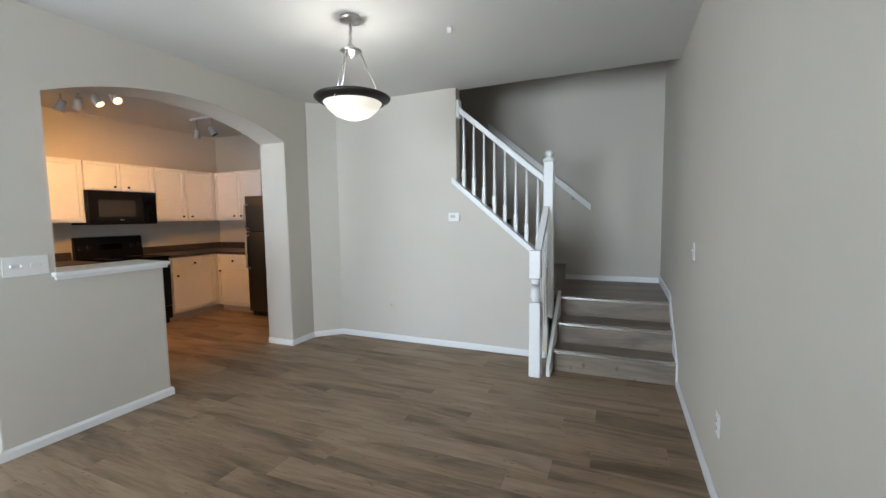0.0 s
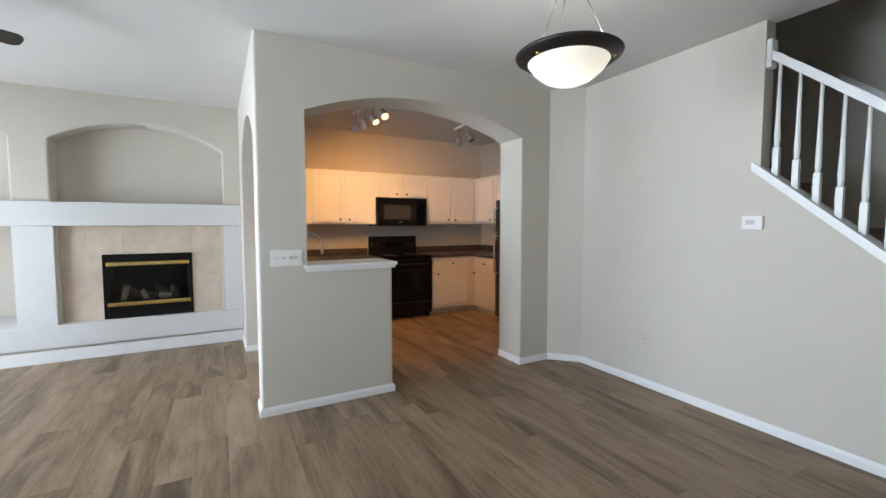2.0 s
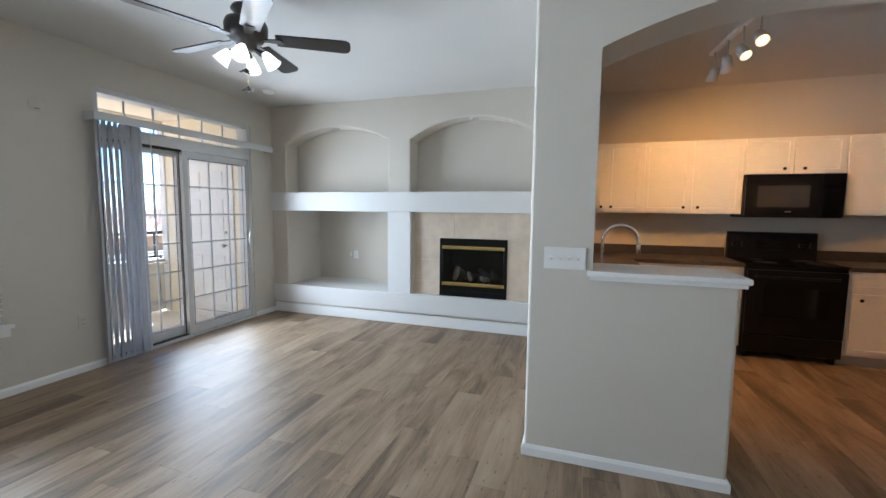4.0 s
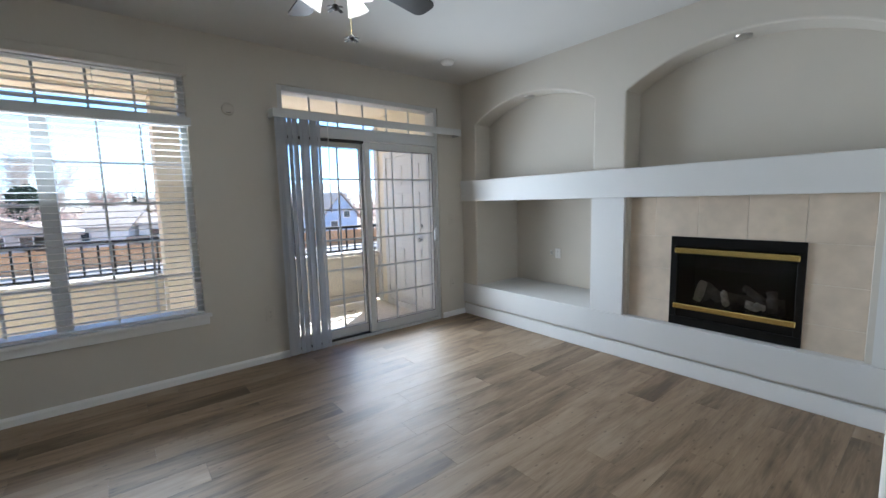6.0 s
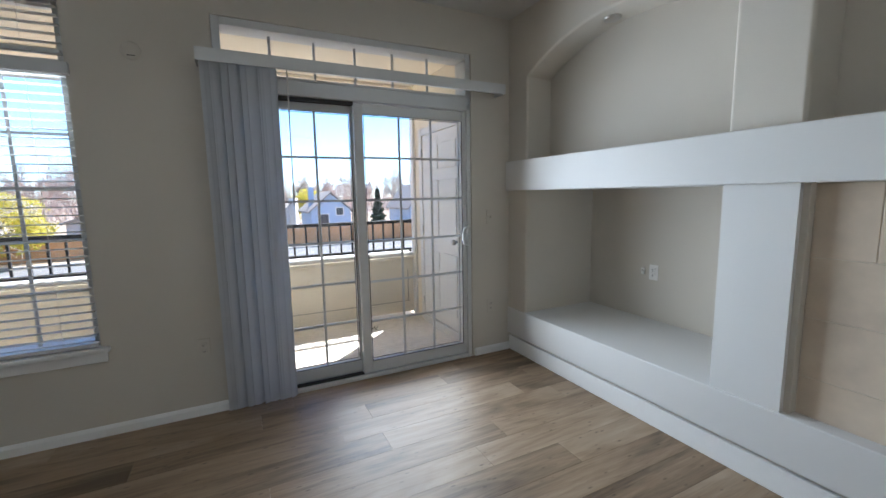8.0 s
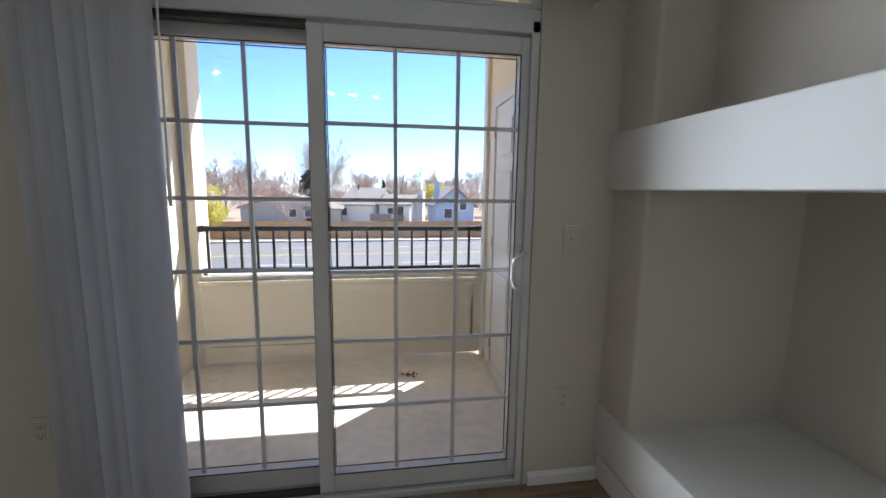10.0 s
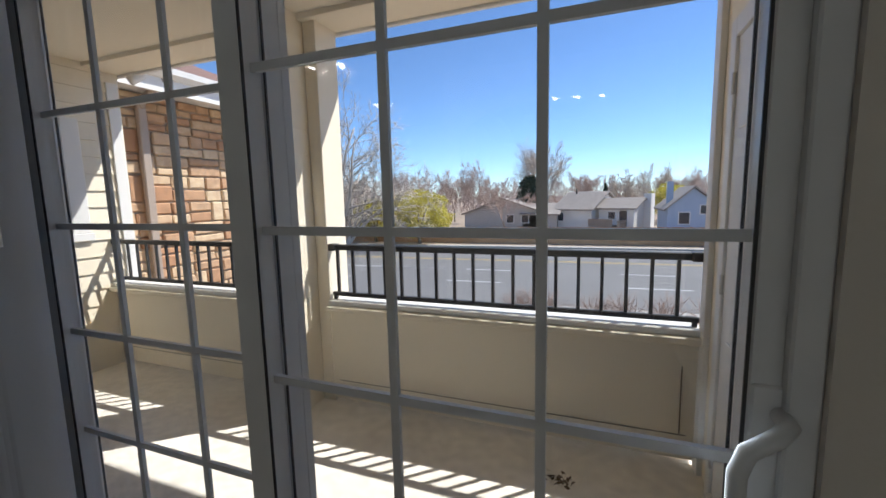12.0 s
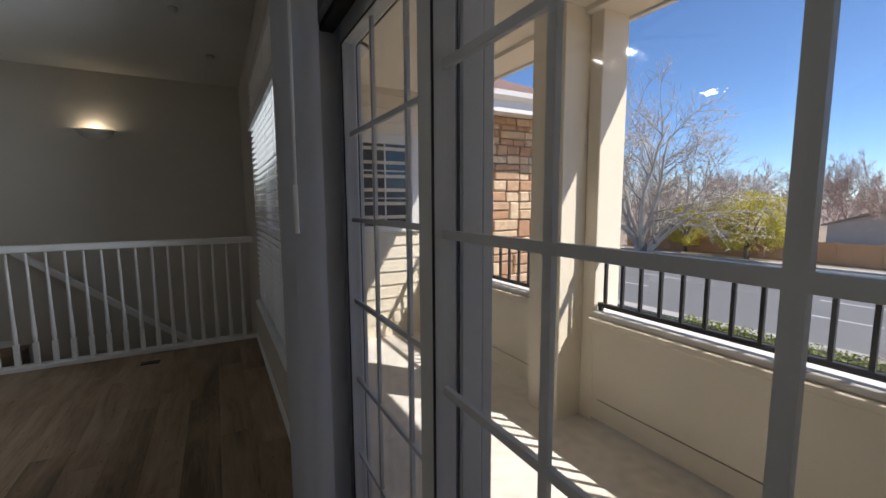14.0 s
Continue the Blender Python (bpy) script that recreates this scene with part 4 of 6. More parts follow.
# range
rg = base("electric_range", -5.6, 3.65, 0, "black freestanding electric range", "stove")
part("body", box(KX + 0.02, -5.60, 3.256, 4.040, 0.06, 0.895, 0.004), BLACK, rg)
part("cooktop", box(KX + 0.02, -5.575, 3.252, 4.044, 0.895, 0.918, 0.005), BLACKGLASS, rg)
part("backguard", prism([(-6.21, 0.918), (-6.145, 0.918), (-6.165, 1.185), (-6.19, 1.195), (-6.21, 1.19)], 3.256, 4.040, axis="y"), BLACK, rg)
part("oven_door", box(-5.60, -5.565, 3.265, 4.031, 0.245, 0.86, 0.006), BLACK, rg)
part("oven_window", box(-5.566, -5.562, 3.40, 3.90, 0.42, 0.70), BLACKGLASS, rg)
part("storage_drawer", box(-5.60, -5.57, 3.265, 4.031, 0.07, 0.235, 0.006), BLACK, rg)
part("handle", tube([(-5.565, 3.33, 0.80), (-5.525, 3.34, 0.80), (-5.525, 3.955, 0.80), (-5.565, 3.965, 0.80)], 0.011), BLACK, rg)
part("clock_panel", box(-6.150, -6.146, 3.52, 3.78, 1.02, 1.10), BLACKGLASS, rg)
for y in (3.31, 3.40, 3.90, 3.99):
    kb = turned([(0.022, 0), (0.020, 0.022), (0.006, 0.024)], 14)
    bmesh.ops.transform(kb, matrix=Matrix.Translation((-6.152, y, 1.06)) @ Matrix.Rotation(radians(86), 4, "Y"), verts=kb.verts[:])
    part("knob", kb, BLACK, rg)
for x, y, r in ((-6.0, 3.45, 0.075), (-6.0, 3.85, 0.095), (-5.74, 3.45, 0.095), (-5.74, 3.85, 0.075)):
    part("burner", turned([(r, 0), (r, 0.004), (r * 0.8, 0.006), (0.01, 0.004)], 24, at=(x, y, 0.917)), SOOT, rg)
for y in (3.30, 3.99):
    part("foot", boxes([(-5.66, -5.62, y - 0.02, y + 0.02, 0, 0.062)]), BLACK, rg)

mw = base("microwave_oven", -5.85, 3.676, 1.345, "black microwave oven mounted over the range", "microwave")
part("body", box(KX, -5.86, 3.279, 4.074, 1.35, 1.773, 0.005), BLACK, mw)
part("door", box(-5.86, -5.828, 3.282, 3.895, 1.365, 1.768, 0.006), BLACK, mw)
part("window", box(-5.829, -5.825, 3.38, 3.80, 1.45, 1.66), material("microwave_mesh_window", (0.05, 0.05, 0.05), 0.15), mw, "grey mesh window")
part("control_panel", box(-5.86, -5.830, 3.90, 4.072, 1.365, 1.768, 0.005), BLACKGLASS, mw)
part("badge", box(-5.8285, -5.826, 3.61, 3.66, 1.405, 1.412), NICKEL, mw)
part("vent_grille", boxes([(-5.86, -5.835, 3.285, 4.07, 1.352 + 0.004 * i, 1.354 + 0.004 * i) for i in range(3)]), SOOT, mw)

fr = base("refrigerator", -4.42, 4.66, 0, "dark stainless top-freezer refrigerator", "refrigerator")
part("body", box(-4.83, -4.02, 4.71, 5.33, 0.03, 1.715, 0.006), BLACK, fr)
part("freezer_door", box(-4.828, -4.022, 4.645, 4.705, 1.225, 1.715, 0.012, 3), STEEL, fr)
part("fridge_door", box(-4.828, -4.022, 4.645, 4.705, 0.085, 1.212, 0.012, 3), STEEL, fr)
for z0, z1 in ((1.26, 1.60), (0.70, 1.17)):
    part("handle", tube([(-4.775, 4.645, z0), (-4.775, 4.59, z0 + 0.02), (-4.775, 4.585, (z0 + z1) / 2), (-4.775, 4.59, z1 - 0.02), (-4.775, 4.645, z1)], 0.013), NICKEL, fr, "bright bar handle")
part("kick_grille", boxes([(-4.81, -4.04, 4.69, 4.71, 0.015 + 0.013 * i, 0.023 + 0.013 * i) for i in range(5)]), BLACK, fr)
for x in (-4.79, -4.06):
    part("foot", boxes([(x - 0.02, x + 0.02, 4.74, 4.78, 0, 0.032)]), BLACK, fr)

# track lights
def track(name, a, b, label, lit, zc, tilt):
    a, b = Vector(a), Vector(b)
    ob = base(name, *((a + b) / 2).xy, zc, label, "track light")
    d = (b - a).normalized()
    n = Vector((-d.y, d.x, 0))
    foot = [a + n * 0.018, b + n * 0.018, b - n * 0.018, a - n * 0.018]
    part("track", prism([(p.x, p.y) for p in foot], zc - 0.025, zc, ), TRIM, ob)
    for i, on in enumerate(lit):
        p = a + (b - a) * ((i + 0.35) / (len(lit) - 0.3))
        st = part("stem", tube([(p.x, p.y, zc - 0.02), (p.x, p.y, zc - 0.16)], 0.007), TRACKW, ob)
        head = turned([(0.012, 0.055), (0.032, 0.05), (0.036, 0.02), (0.046, -0.06), (0.040, -0.062), (0.030, 0.0)], 20)
        aim = Matrix.Translation((p.x, p.y, zc - 0.20)) @ Vector(tilt[i]).to_track_quat("-Z", "Y").to_matrix().to_4x4()
        bmesh.ops.transform(head, matrix=aim, verts=head.verts[:])
        h = part("head", head, TRACKW, ob)
        lens = turned([(0.036, -0.054), (0.036, -0.048), (0.010, -0.046)], 16)
        bmesh.ops.transform(lens, matrix=aim, verts=lens.verts[:])
        part("lens", lens, HOT if on else SLOT, h)
        if on:
            q = aim @ Vector((0, 0, -0.12)) - Vector((0.05, 0, 0.10))
            lamp = new("track_spot", bpy.data.lights.new("track_spot", "SPOT"))
            lamp.data.energy, lamp.data.color, lamp.data.spot_size, lamp.data.spot_blend, lamp.data.shadow_soft_size = 10.5, (1.0, 0.43, 0.12), radians(140), 0.7, 0.03
            lamp.matrix_world = Matrix.Translation(q) @ Vector((-0.85, 0.30, -0.95)).to_track_quat("-Z", "Y").to_matrix().to_4x4()
    return ob


track("track_light", (-5.172, 2.745, 0), (-4.247, 2.83, 0), "four-head track light with two bulbs lit", (0, 0, 1, 1), KZ, ((-0.4, -0.2, -1), (-0.7, 0.3, -0.9), (0.6, 0.25, -0.75), (0.7, 0.0, -0.65)))
track("track_light", (-5.32, 4.28, 0), (-4.76, 4.235, 0), "two-head track light, unlit", (0, 0), KZ, ((-0.5, 0.2, -1), (0.5, 0.3, -1)))

# ---------------------------------------------------------------- sliding door and transom
def pane_grid(parent, x0, x1, y, z0, z1, xs, zs, bar=0.016):
    """A pane with bars laid between its two sheets."""
    for s in (-0.009, 0.009):
        g = part("pane", boxes([(x0, x1, y + s - 0.0015, y + s + 0.0015, z0, z1)]), GLASS, parent)
        g.visible_shadow = False
    for x in xs:
        part("muntin", boxes([(x - bar / 2, x + bar / 2, y - 0.005, y + 0.005, z0, z1)]), VINYL, parent)
    for z in zs:
        edges = [x0, *sorted(xs), x1]
        part("muntin", boxes([(a + (bar / 2 if i else 0), b - (bar / 2 if i < len(edges) - 2 else 0), y - 0.005, y + 0.005, z - bar / 2, z + bar / 2) for i, (a, b) in enumerate(zip(edges, edges[1:]))]), VINYL, parent)


def gasket(parent, x0, x1, y, z0, z1):
    g = 0.004
    part("gasket", boxes([(x0 - g, x0, y - 0.002, y + 0.002, z0, z1), (x1, x1 + g, y - 0.002, y + 0.002, z0, z1), (x0 - g, x1 + g, y - 0.002, y + 0.002, z0 - g, z0), (x0 - g, x1 + g, y - 0.002, y + 0.002, z1, z1 + g)]), SLOT, parent, "dark glazing gasket")


def sash(parent, name, x0, x1, y0, y1, z0, z1, w, wb, wt):
    return part(name, boxes([(x0, x0 + w, y0, y1, z0, z1), (x1 - w, x1, y0, y1, z0, z1), (x0 + w, x1 - w, y0, y1, z0, z0 + wb), (x0 + w, x1 - w, y0, y1, z1 - wt, z1)], 0.004), VINYL, parent)


ZS = [0.415, 0.714, 1.013, 1.312, 1.611]
door = base("door_1", -4.28, -2.26, 0, "white vinyl sliding patio door with gridded panes", "sliding door", kind="structure")
part("jamb", boxes([(DX0, DX0 + 0.035, -2.36, -2.19, -0.01, 2.03), (DX1 - 0.035, DX1, -2.36, -2.19, -0.01, 2.03), (DX0, DX1, -2.36, -2.19, 1.985, 2.075), (DX0 + 0.035, DX1 - 0.035, -2.36, -2.19, -0.01, 0.022)], 0.003), VINYL, door)
part("track_gap", boxes([(-4.235, DX1 - 0.036, -2.262, -2.215, 1.962, 1.984)]), SLOT, door, "dark upper track of the screen side")
part("track_gap", boxes([(-4.235, DX1 - 0.036, -2.262, -2.215, 0.023, 0.030)]), SLOT, door, "dark lower track")
sl = part("sliding_panel", boxes([(-5.118, -5.079, -2.257, -2.207, 0.03, 1.975), (-4.297, -4.235, -2.257, -2.207, 0.03, 1.975), (-5.079, -4.297, -2.257, -2.207, 0.03, 0.115), (-5.079, -4.297, -2.257, -2.207, 1.907, 1.975)], 0.004), VINYL, door)
pane_grid(sl, -5.083, -4.291, -2.232, 0.11, 1.912, (-4.823, -4.569), ZS)
fx = sash(door, "fixed_panel", -4.285, DX1 - 0.03, -2.325, -2.275, 0.03, 1.985, 0.055, 0.085, 0.068)
pane_grid(fx, -4.235, -3.485, -2.300, 0.11, 1.922, (-3.985, -3.735), ZS)
part("outer_lip", boxes([(-4.280, -4.236, -2.354, -2.3265, 0.03, 1.985)], 0.003), VINYL, fx)
for yy in (-2.2055, -2.2585):
    gasket(sl, -5.075, -4.303, yy, 0.121, 1.900)
for yy in (-2.2735, -2.3265):
    gasket(fx, -4.224, -3.502, yy, 0.121, 1.910)
part("interlock", boxes([(-4.246, -4.238, -2.274, -2.258, 0.03, 1.975)]), SLOT, door, "dark weather strip")
hp = [(-5.098, -2.206, 0.93), (-5.098, -2.175, 0.932), (-5.082, -2.158, 0.938), (-5.052, -2.152, 0.958), (-5.043, -2.150, 0.985), (-5.043, -2.150, 1.040), (-5.052, -2.152, 1.067), (-5.082, -2.158, 1.087), (-5.098, -2.175, 1.093), (-5.098, -2.206, 1.095)]
hp = [(x - 0.016, y, z) for x, y, z in hp]
part("handle", tube(hp, 0.011, 10), VINYL, sl, "white pull handle")
part("handle_plate", boxes([(-5.117, -5.083, -2.209, -2.202, 0.90, 1.13)], 0.003), VINYL, sl)
tr = base("window_2", -4.28, -2.28, 2.08, "gridded transom window over the sliding door", "window", kind="structure")
part("window_frame", boxes([(DX0, DX0 + 0.045, -2.35, -2.19, 2.076, 2.40), (DX1 - 0.045, DX1, -2.35, -2.19, 2.076, 2.40), (DX0 + 0.045, DX1 - 0.045, -2.35, -2.19, 2.355, 2.40), (DX0 + 0.045, DX1 - 0.045, -2.35, -2.19, 2.076, 2.095)], 0.004), VINYL, tr)
n = 6
pane_grid(tr, DX0 + 0.045, DX1 - 0.045, -2.29, 2.096, 2.354, [DX0 + 0.045 + (DX1 - DX0 - 0.09) * i / n for i in range(1, n)], [])

vb = base("vertical_blinds", -3.56, -2.09, 2.10, "grey-white vertical blind vanes drawn to one side under a valance", "blinds")
part("valance", boxes([(-5.375, -3.325, -2.045, -2.037, 2.098, 2.168), (-5.375, -5.367, SY, -2.045, 2.098, 2.168), (-3.333, -3.325, SY, -2.045, 2.098, 2.168)]), VINYL, vb, "white valance")
part("head_rail", boxes([(-5.36, -3.34, -2.125, -2.085, 2.115, 2.150)]), VINYL, vb)
for i in range(16):
    x = -3.362 - 0.0240 * i + 0.007 * math.sin(i * 2.9)
    ang = radians(58 + 11 * math.sin(i * 1.7))
    c, s = math.cos(ang), math.sin(ang)
    bm = bmesh.new()
    half = 0.042
    rows = []
    for k in range(7):
        u = (k / 6 - 0.5) * 2
        off = 0.019 * (1 - u * u)
        px, py = x + c * half * u - s * off, -2.105 + s * half * u + c * off
        rows.append((bm.verts.new((px, py, 0.035)), bm.verts.new((px, py, 2.112))))
    for p, q in zip(rows, rows[1:]):
        f = bm.faces.new((p[0], q[0], q[1], p[1]))
        f.smooth = True
    o = part("vane", bm, VANE, vb)
part("wand", tube([(-3.80, -2.06, 2.10), (-3.795, -2.055, 1.30)], 0.004, 8), PLASTIC, vb, "white control wand")
part("wand_grip", tube([(-3.795, -2.055, 1.42), (-3.795, -2.055, 1.29)], 0.0065, 8), PLASTIC, vb)

# ---------------------------------------------------------------- window with blinds
win = base("window_1", -1.9, -2.28, 0.5, "white vinyl sliding window with a gridded transom", "window", kind="structure")
part("window_frame", boxes([(WX0, WX0 + 0.05, -2.35, -2.25, 0.50, 2.40), (WX1 - 0.05, WX1, -2.35, -2.25, 0.50, 2.40), (WX0 + 0.05, WX1 - 0.05, -2.35, -2.25, 2.35, 2.40), (WX0 + 0.05, WX1 - 0.05, -2.35, -2.25, 1.99, 2.06), (WX0 + 0.05, WX1 - 0.05, -2.35, -2.25, 0.50, 0.55), (-1.945, -1.855, -2.345, -2.255, 0.55, 1.99)], 0.004), VINYL, win)
ZW = [0.55 + 1.44 * k / 5 for k in range(1, 5)]
for a, b in ((WX0 + 0.05, -1.945), (-1.855, WX1 - 0.05)):
    pane_grid(win, a, b, -2.30, 0.55, 1.99, [a + (b - a) * k / 3 for k in (1, 2)], ZW)
pane_grid(win, WX0 + 0.05, WX1 - 0.05, -2.30, 2.06, 2.35, [WX0 + 0.05 + (WX1 - WX0 - 0.1) * k / 6 for k in range(1, 6)], [])
part("window_sill", box(WX0 - 0.035, WX1 + 0.035, -2.25, SY + 0.045, 0.503, 0.528, 0.005), TRIM, win, "white painted sill")
part("apron", boxes([(WX0 - 0.02, WX1 + 0.02, SY, SY + 0.016, 0.44, 0.502)], 0.004), TRIM, win)
part("reveal", boxes([(WX0, WX0 + 0.008, -2.25, SY - 0.002, 0.53, 2.392), (WX1 - 0.008, WX1, -2.25, SY - 0.002, 0.53, 2.392), (WX0, WX1, -2.25, SY - 0.002, 2.392, 2.399)]), WALL, win)


def blind(name, label, z0, z1, zlow, pitch, tilt):
    """A horizontal slat blind hung in the window."""
    ob = base(name, -1.9, -2.18, z1, label, "blinds", "window blinds")
    part("head_rail", boxes([(WX0 + 0.012, WX1 - 0.012, -2.210, -2.155, z1 - 0.045, z1)], 0.003), VINYL, ob)
    z = z1 - 0.075
    slat_mesh = None
    while z > zlow:
        if slat_mesh is None:
            bm = bmesh.new()
            sec = [(-0.021, -0.002), (-0.011, 0.0005), (0, 0.0015), (0.011, 0.0005), (0.021, -0.002), (0.021, -0.0042), (0, -0.0008), (-0.021, -0.0042)]
            prism(sec, WX0 + 0.014, WX1 - 0.014, axis="x", bm=bm)
            o = part("slat", bm, SLAT, ob)
            slat_mesh = o.data
        else:
            o = new("slat", slat_mesh)
            o.parent = ob
            o.matrix_parent_inverse = ob.matrix_basis.inverted()
        o.matrix_basis = pose(0, -2.1825, z, tilt, 0, 0)
        z -= pitch
    part("bottom_rail", boxes([(WX0 + 0.014, WX1 - 0.014, -2.205, -2.160, z0, z0 + 0.022)], 0.003), VINYL, ob)
    for x in (WX0 + 0.16, -2.2, -1.6, WX1 - 0.16):
        part("cord", tube([(x, -2.158, z1 - 0.04), (x, -2.158, z0 + 0.02)], 0.0012, 5), PLASTIC, ob)
    return ob


blind("window_blind", "white slat blind over the tall window, slats open", 0.535, 2.055, 0.60, 0.0445, 0)
blind("window_blind", "white slat blind over the transom", 2.085, 2.395, 2.12, 0.0445, 0)
bv = base("blind_valance", -1.9, SY, 2.40, "wide white valance board over the window blind", "valance")
part("board", box(WX0 - 0.012, WX1 + 0.012, SY, SY + 0.036, 2.352, 2.412, 0.004), WALL, bv)
part("board", box(WX0 - 0.012, WX1 + 0.012, SY, SY + 0.036, 1.985, 2.045, 0.004), VINYL, bv)

# ---------------------------------------------------------------- balcony
BZ, PY, GZ = -0.15, -4.09, -3.2
structure("balcony_floor", boxes([(-5.6, -0.55, -4.30, -2.362, BZ - 0.25, BZ)]), CONCRETE, "stained concrete balcony floor", "balcony floor")
bm = boxes([(-5.42, -3.05, -4.23, PY, BZ + 0.03, 0.60), (-2.62, -0.60, -4.23, PY, BZ + 0.03, 0.60)])
structure("balcony_parapet", bm, STUCCO, "cream stucco balcony parapet", "parapet")
bm = boxes([(-5.42, -3.05, -4.27, PY + 0.030, 0.600, 0.640), (-2.62, -0.60, -4.27, PY + 0.030, 0.600, 0.640)], 0.006)
structure("trim", bm, EXTWHITE, "pale cap board on the parapet", "trim")
structure("trim", boxes([(-5.42, -3.05, PY + 0.001, PY + 0.062, 0.560, 0.599), (-2.62, -0.60, PY + 0.001, PY + 0.062, 0.560, 0.599)], 0.005), STUCCO, "cream ledge under the parapet cap", "trim")
for x0, x1 in ((-5.40, -3.07), (-2.60, -0.62)):
    structure("trim", boxes([(x0 + 0.03, x1 - 0.03, PY + 0.001, PY + 0.005, 0.02, 0.025), (x0 + 0.06, x0 + 0.066, PY + 0.001, PY + 0.007, 0.03, 0.42)]), JOINT, "dark panel joint on the parapet", "trim")
bm = boxes([(-2.945, -2.64, -4.31, -3.865, BZ, 2.62), (-3.05, -2.947, -4.33, -4.085, BZ, 2.62)], 0.005)
structure("balcony_pillar", bm, STUCCO, "stepped cream balcony pillar", "pillar")
structure("balcony_beam", boxes([(-6.7, 0.2, -4.33, -4.03, 2.585, 2.78)]), STUCCO, "cream beam over the balcony opening", "beam")
structure("balcony_ceiling", boxes([(-6.7, 0.2, -4.03, -2.36, 2.62, 2.78), (-6.7, 0.6, -4.7, -2.2, 2.781, 3.1)]), STUCCO, "cream balcony ceiling", "ceiling")
structure("trim", boxes([(-6.7, 0.2, -4.37, -4.331, 2.565, 2.66)], 0.004), EXTWHITE, "pale trim board under the beam", "trim")



def downspout_elbow(x):
    ob = base("downspout_elbow", x, -4.40, 2.60, "white gutter outlet elbow beside the pillar top", "downspout", "gutter outlets")
    lpart("pipe", tube([(0, -0.03, 0.20), (0, -0.03, 0.05), (0, -0.01, -0.02), (0.03, 0.05, -0.07), (0.04, 0.075, -0.09)], 0.043, 14), EXTWHITE, ob)


downspout_elbow(-2.93)
downspout_elbow(-0.80)

# balcony railings
def balcony_rail(x0, x1, label):
    ob = base("balcony_railing", (x0 + x1) / 2, -4.12, 0.64, label, "railing", "balcony railings")
    part("top_rail", boxes([(x0, x1, -4.14, -4.10, 1.005, 1.045)], 0.005), RAILMETAL, ob)
    part("bottom_rail", boxes([(x0, x1, -4.135, -4.105, 0.665, 0.695)], 0.004), RAILMETAL, ob)
    n = round((x1 - x0) / 0.129)
    me = None
    for i in range(n):
        x = x1 - 0.052 - 0.1289 * i
        if me is None:
            first = lpart("baluster", boxes([(-0.0095, 0.0095, -0.0095, 0.0095, 0.055, 0.366)]), RAILMETAL, ob)
            me = first.data
            o = first
        else:
            o = new("baluster", me)
            o.parent = ob
        o.matrix_basis = pose(x - (x0 + x1) / 2, 0, 0)
    for x in (x0 + 0.02, x1 - 0.02):
        part("foot", boxes([(x - 0.012, x + 0.012, -4.132, -4.108, 0.64, 0.667)]), RAILMETAL, ob)
        part("bracket", boxes([(x - 0.03, x + 0.03, -4.15, -4.09, 1.0, 1.05)], 0.004), RAILMETAL, ob)


balcony_rail(-5.41, -3.06, "black metal balcony railing set on the parapet")
balcony_rail(-2.61, -0.61, "black metal balcony railing of the far bay")

# west end: storage closet with a panelled door
structure("wall_closet", boxes([(-6.7, -5.44, -4.10, -2.361, GZ, 2.78)]), STUCCO, "cream closet wall at the balcony's end", "wall")
structure("trim", boxes([(-5.439, -5.415, -3.84, -3.76, BZ, 2.09), (-5.439, -5.415, -2.84, -2.76, BZ, 2.09), (-5.439, -5.415, -3.76, -2.84, 2.01, 2.09), (-5.439, -5.41, -4.10, -4.00, BZ, 2.49), (-5.439, -5.40, -3.76, -2.84, BZ, -0.07)], 0.003), EXTWHITE, "white casing round the closet door", "trim")
cd = base("door_2", -5.43, -3.3, BZ, "white six-panel balcony closet door with hinges and a metal knob", "door", kind="structure")
part("leaf", boxes([(-5.439, -5.428, -3.757, -2.843, -0.065, 2.005)]), EXTWHITE, cd)
for y0, y1 in ((-3.66, -3.35), (-3.25, -2.94)):
    for z0, z1 in ((0.08, 0.72), (0.90, 1.50), (1.62, 1.88)):
        b = box(-5.4275, -5.418, y0, y1, z0, z1, 0.004)
        part("panel", b, EXTWHITE, cd)
for z in (0.10, 0.95, 1.82):
    part("hinge", tube([(-5.418, -3.765, z - 0.045), (-5.418, -3.765, z + 0.045)], 0.009), NICKEL, cd)
kb = turned([(0.012, 0.0), (0.012, 0.035), (0.027, 0.045), (0.027, 0.07), (0.01, 0.08)], 14)
bmesh.ops.transform(kb, matrix=Matrix.Translation((-5.428, -2.91, 0.87)) @ Matrix.Rotation(radians(90), 4, "Y"), verts=kb.verts[:])
part("knob", kb, NICKEL, cd)
kb = turned([(0.022, 0.0), (0.022, 0.02), (0.01, 0.024)], 14)
bmesh.ops.transform(kb, matrix=Matrix.Translation((-5.428, -2.91, 1.05)) @ Matrix.Rotation(radians(90), 4, "Y"), verts=kb.verts[:])
part("deadbolt", kb, NICKEL, cd)

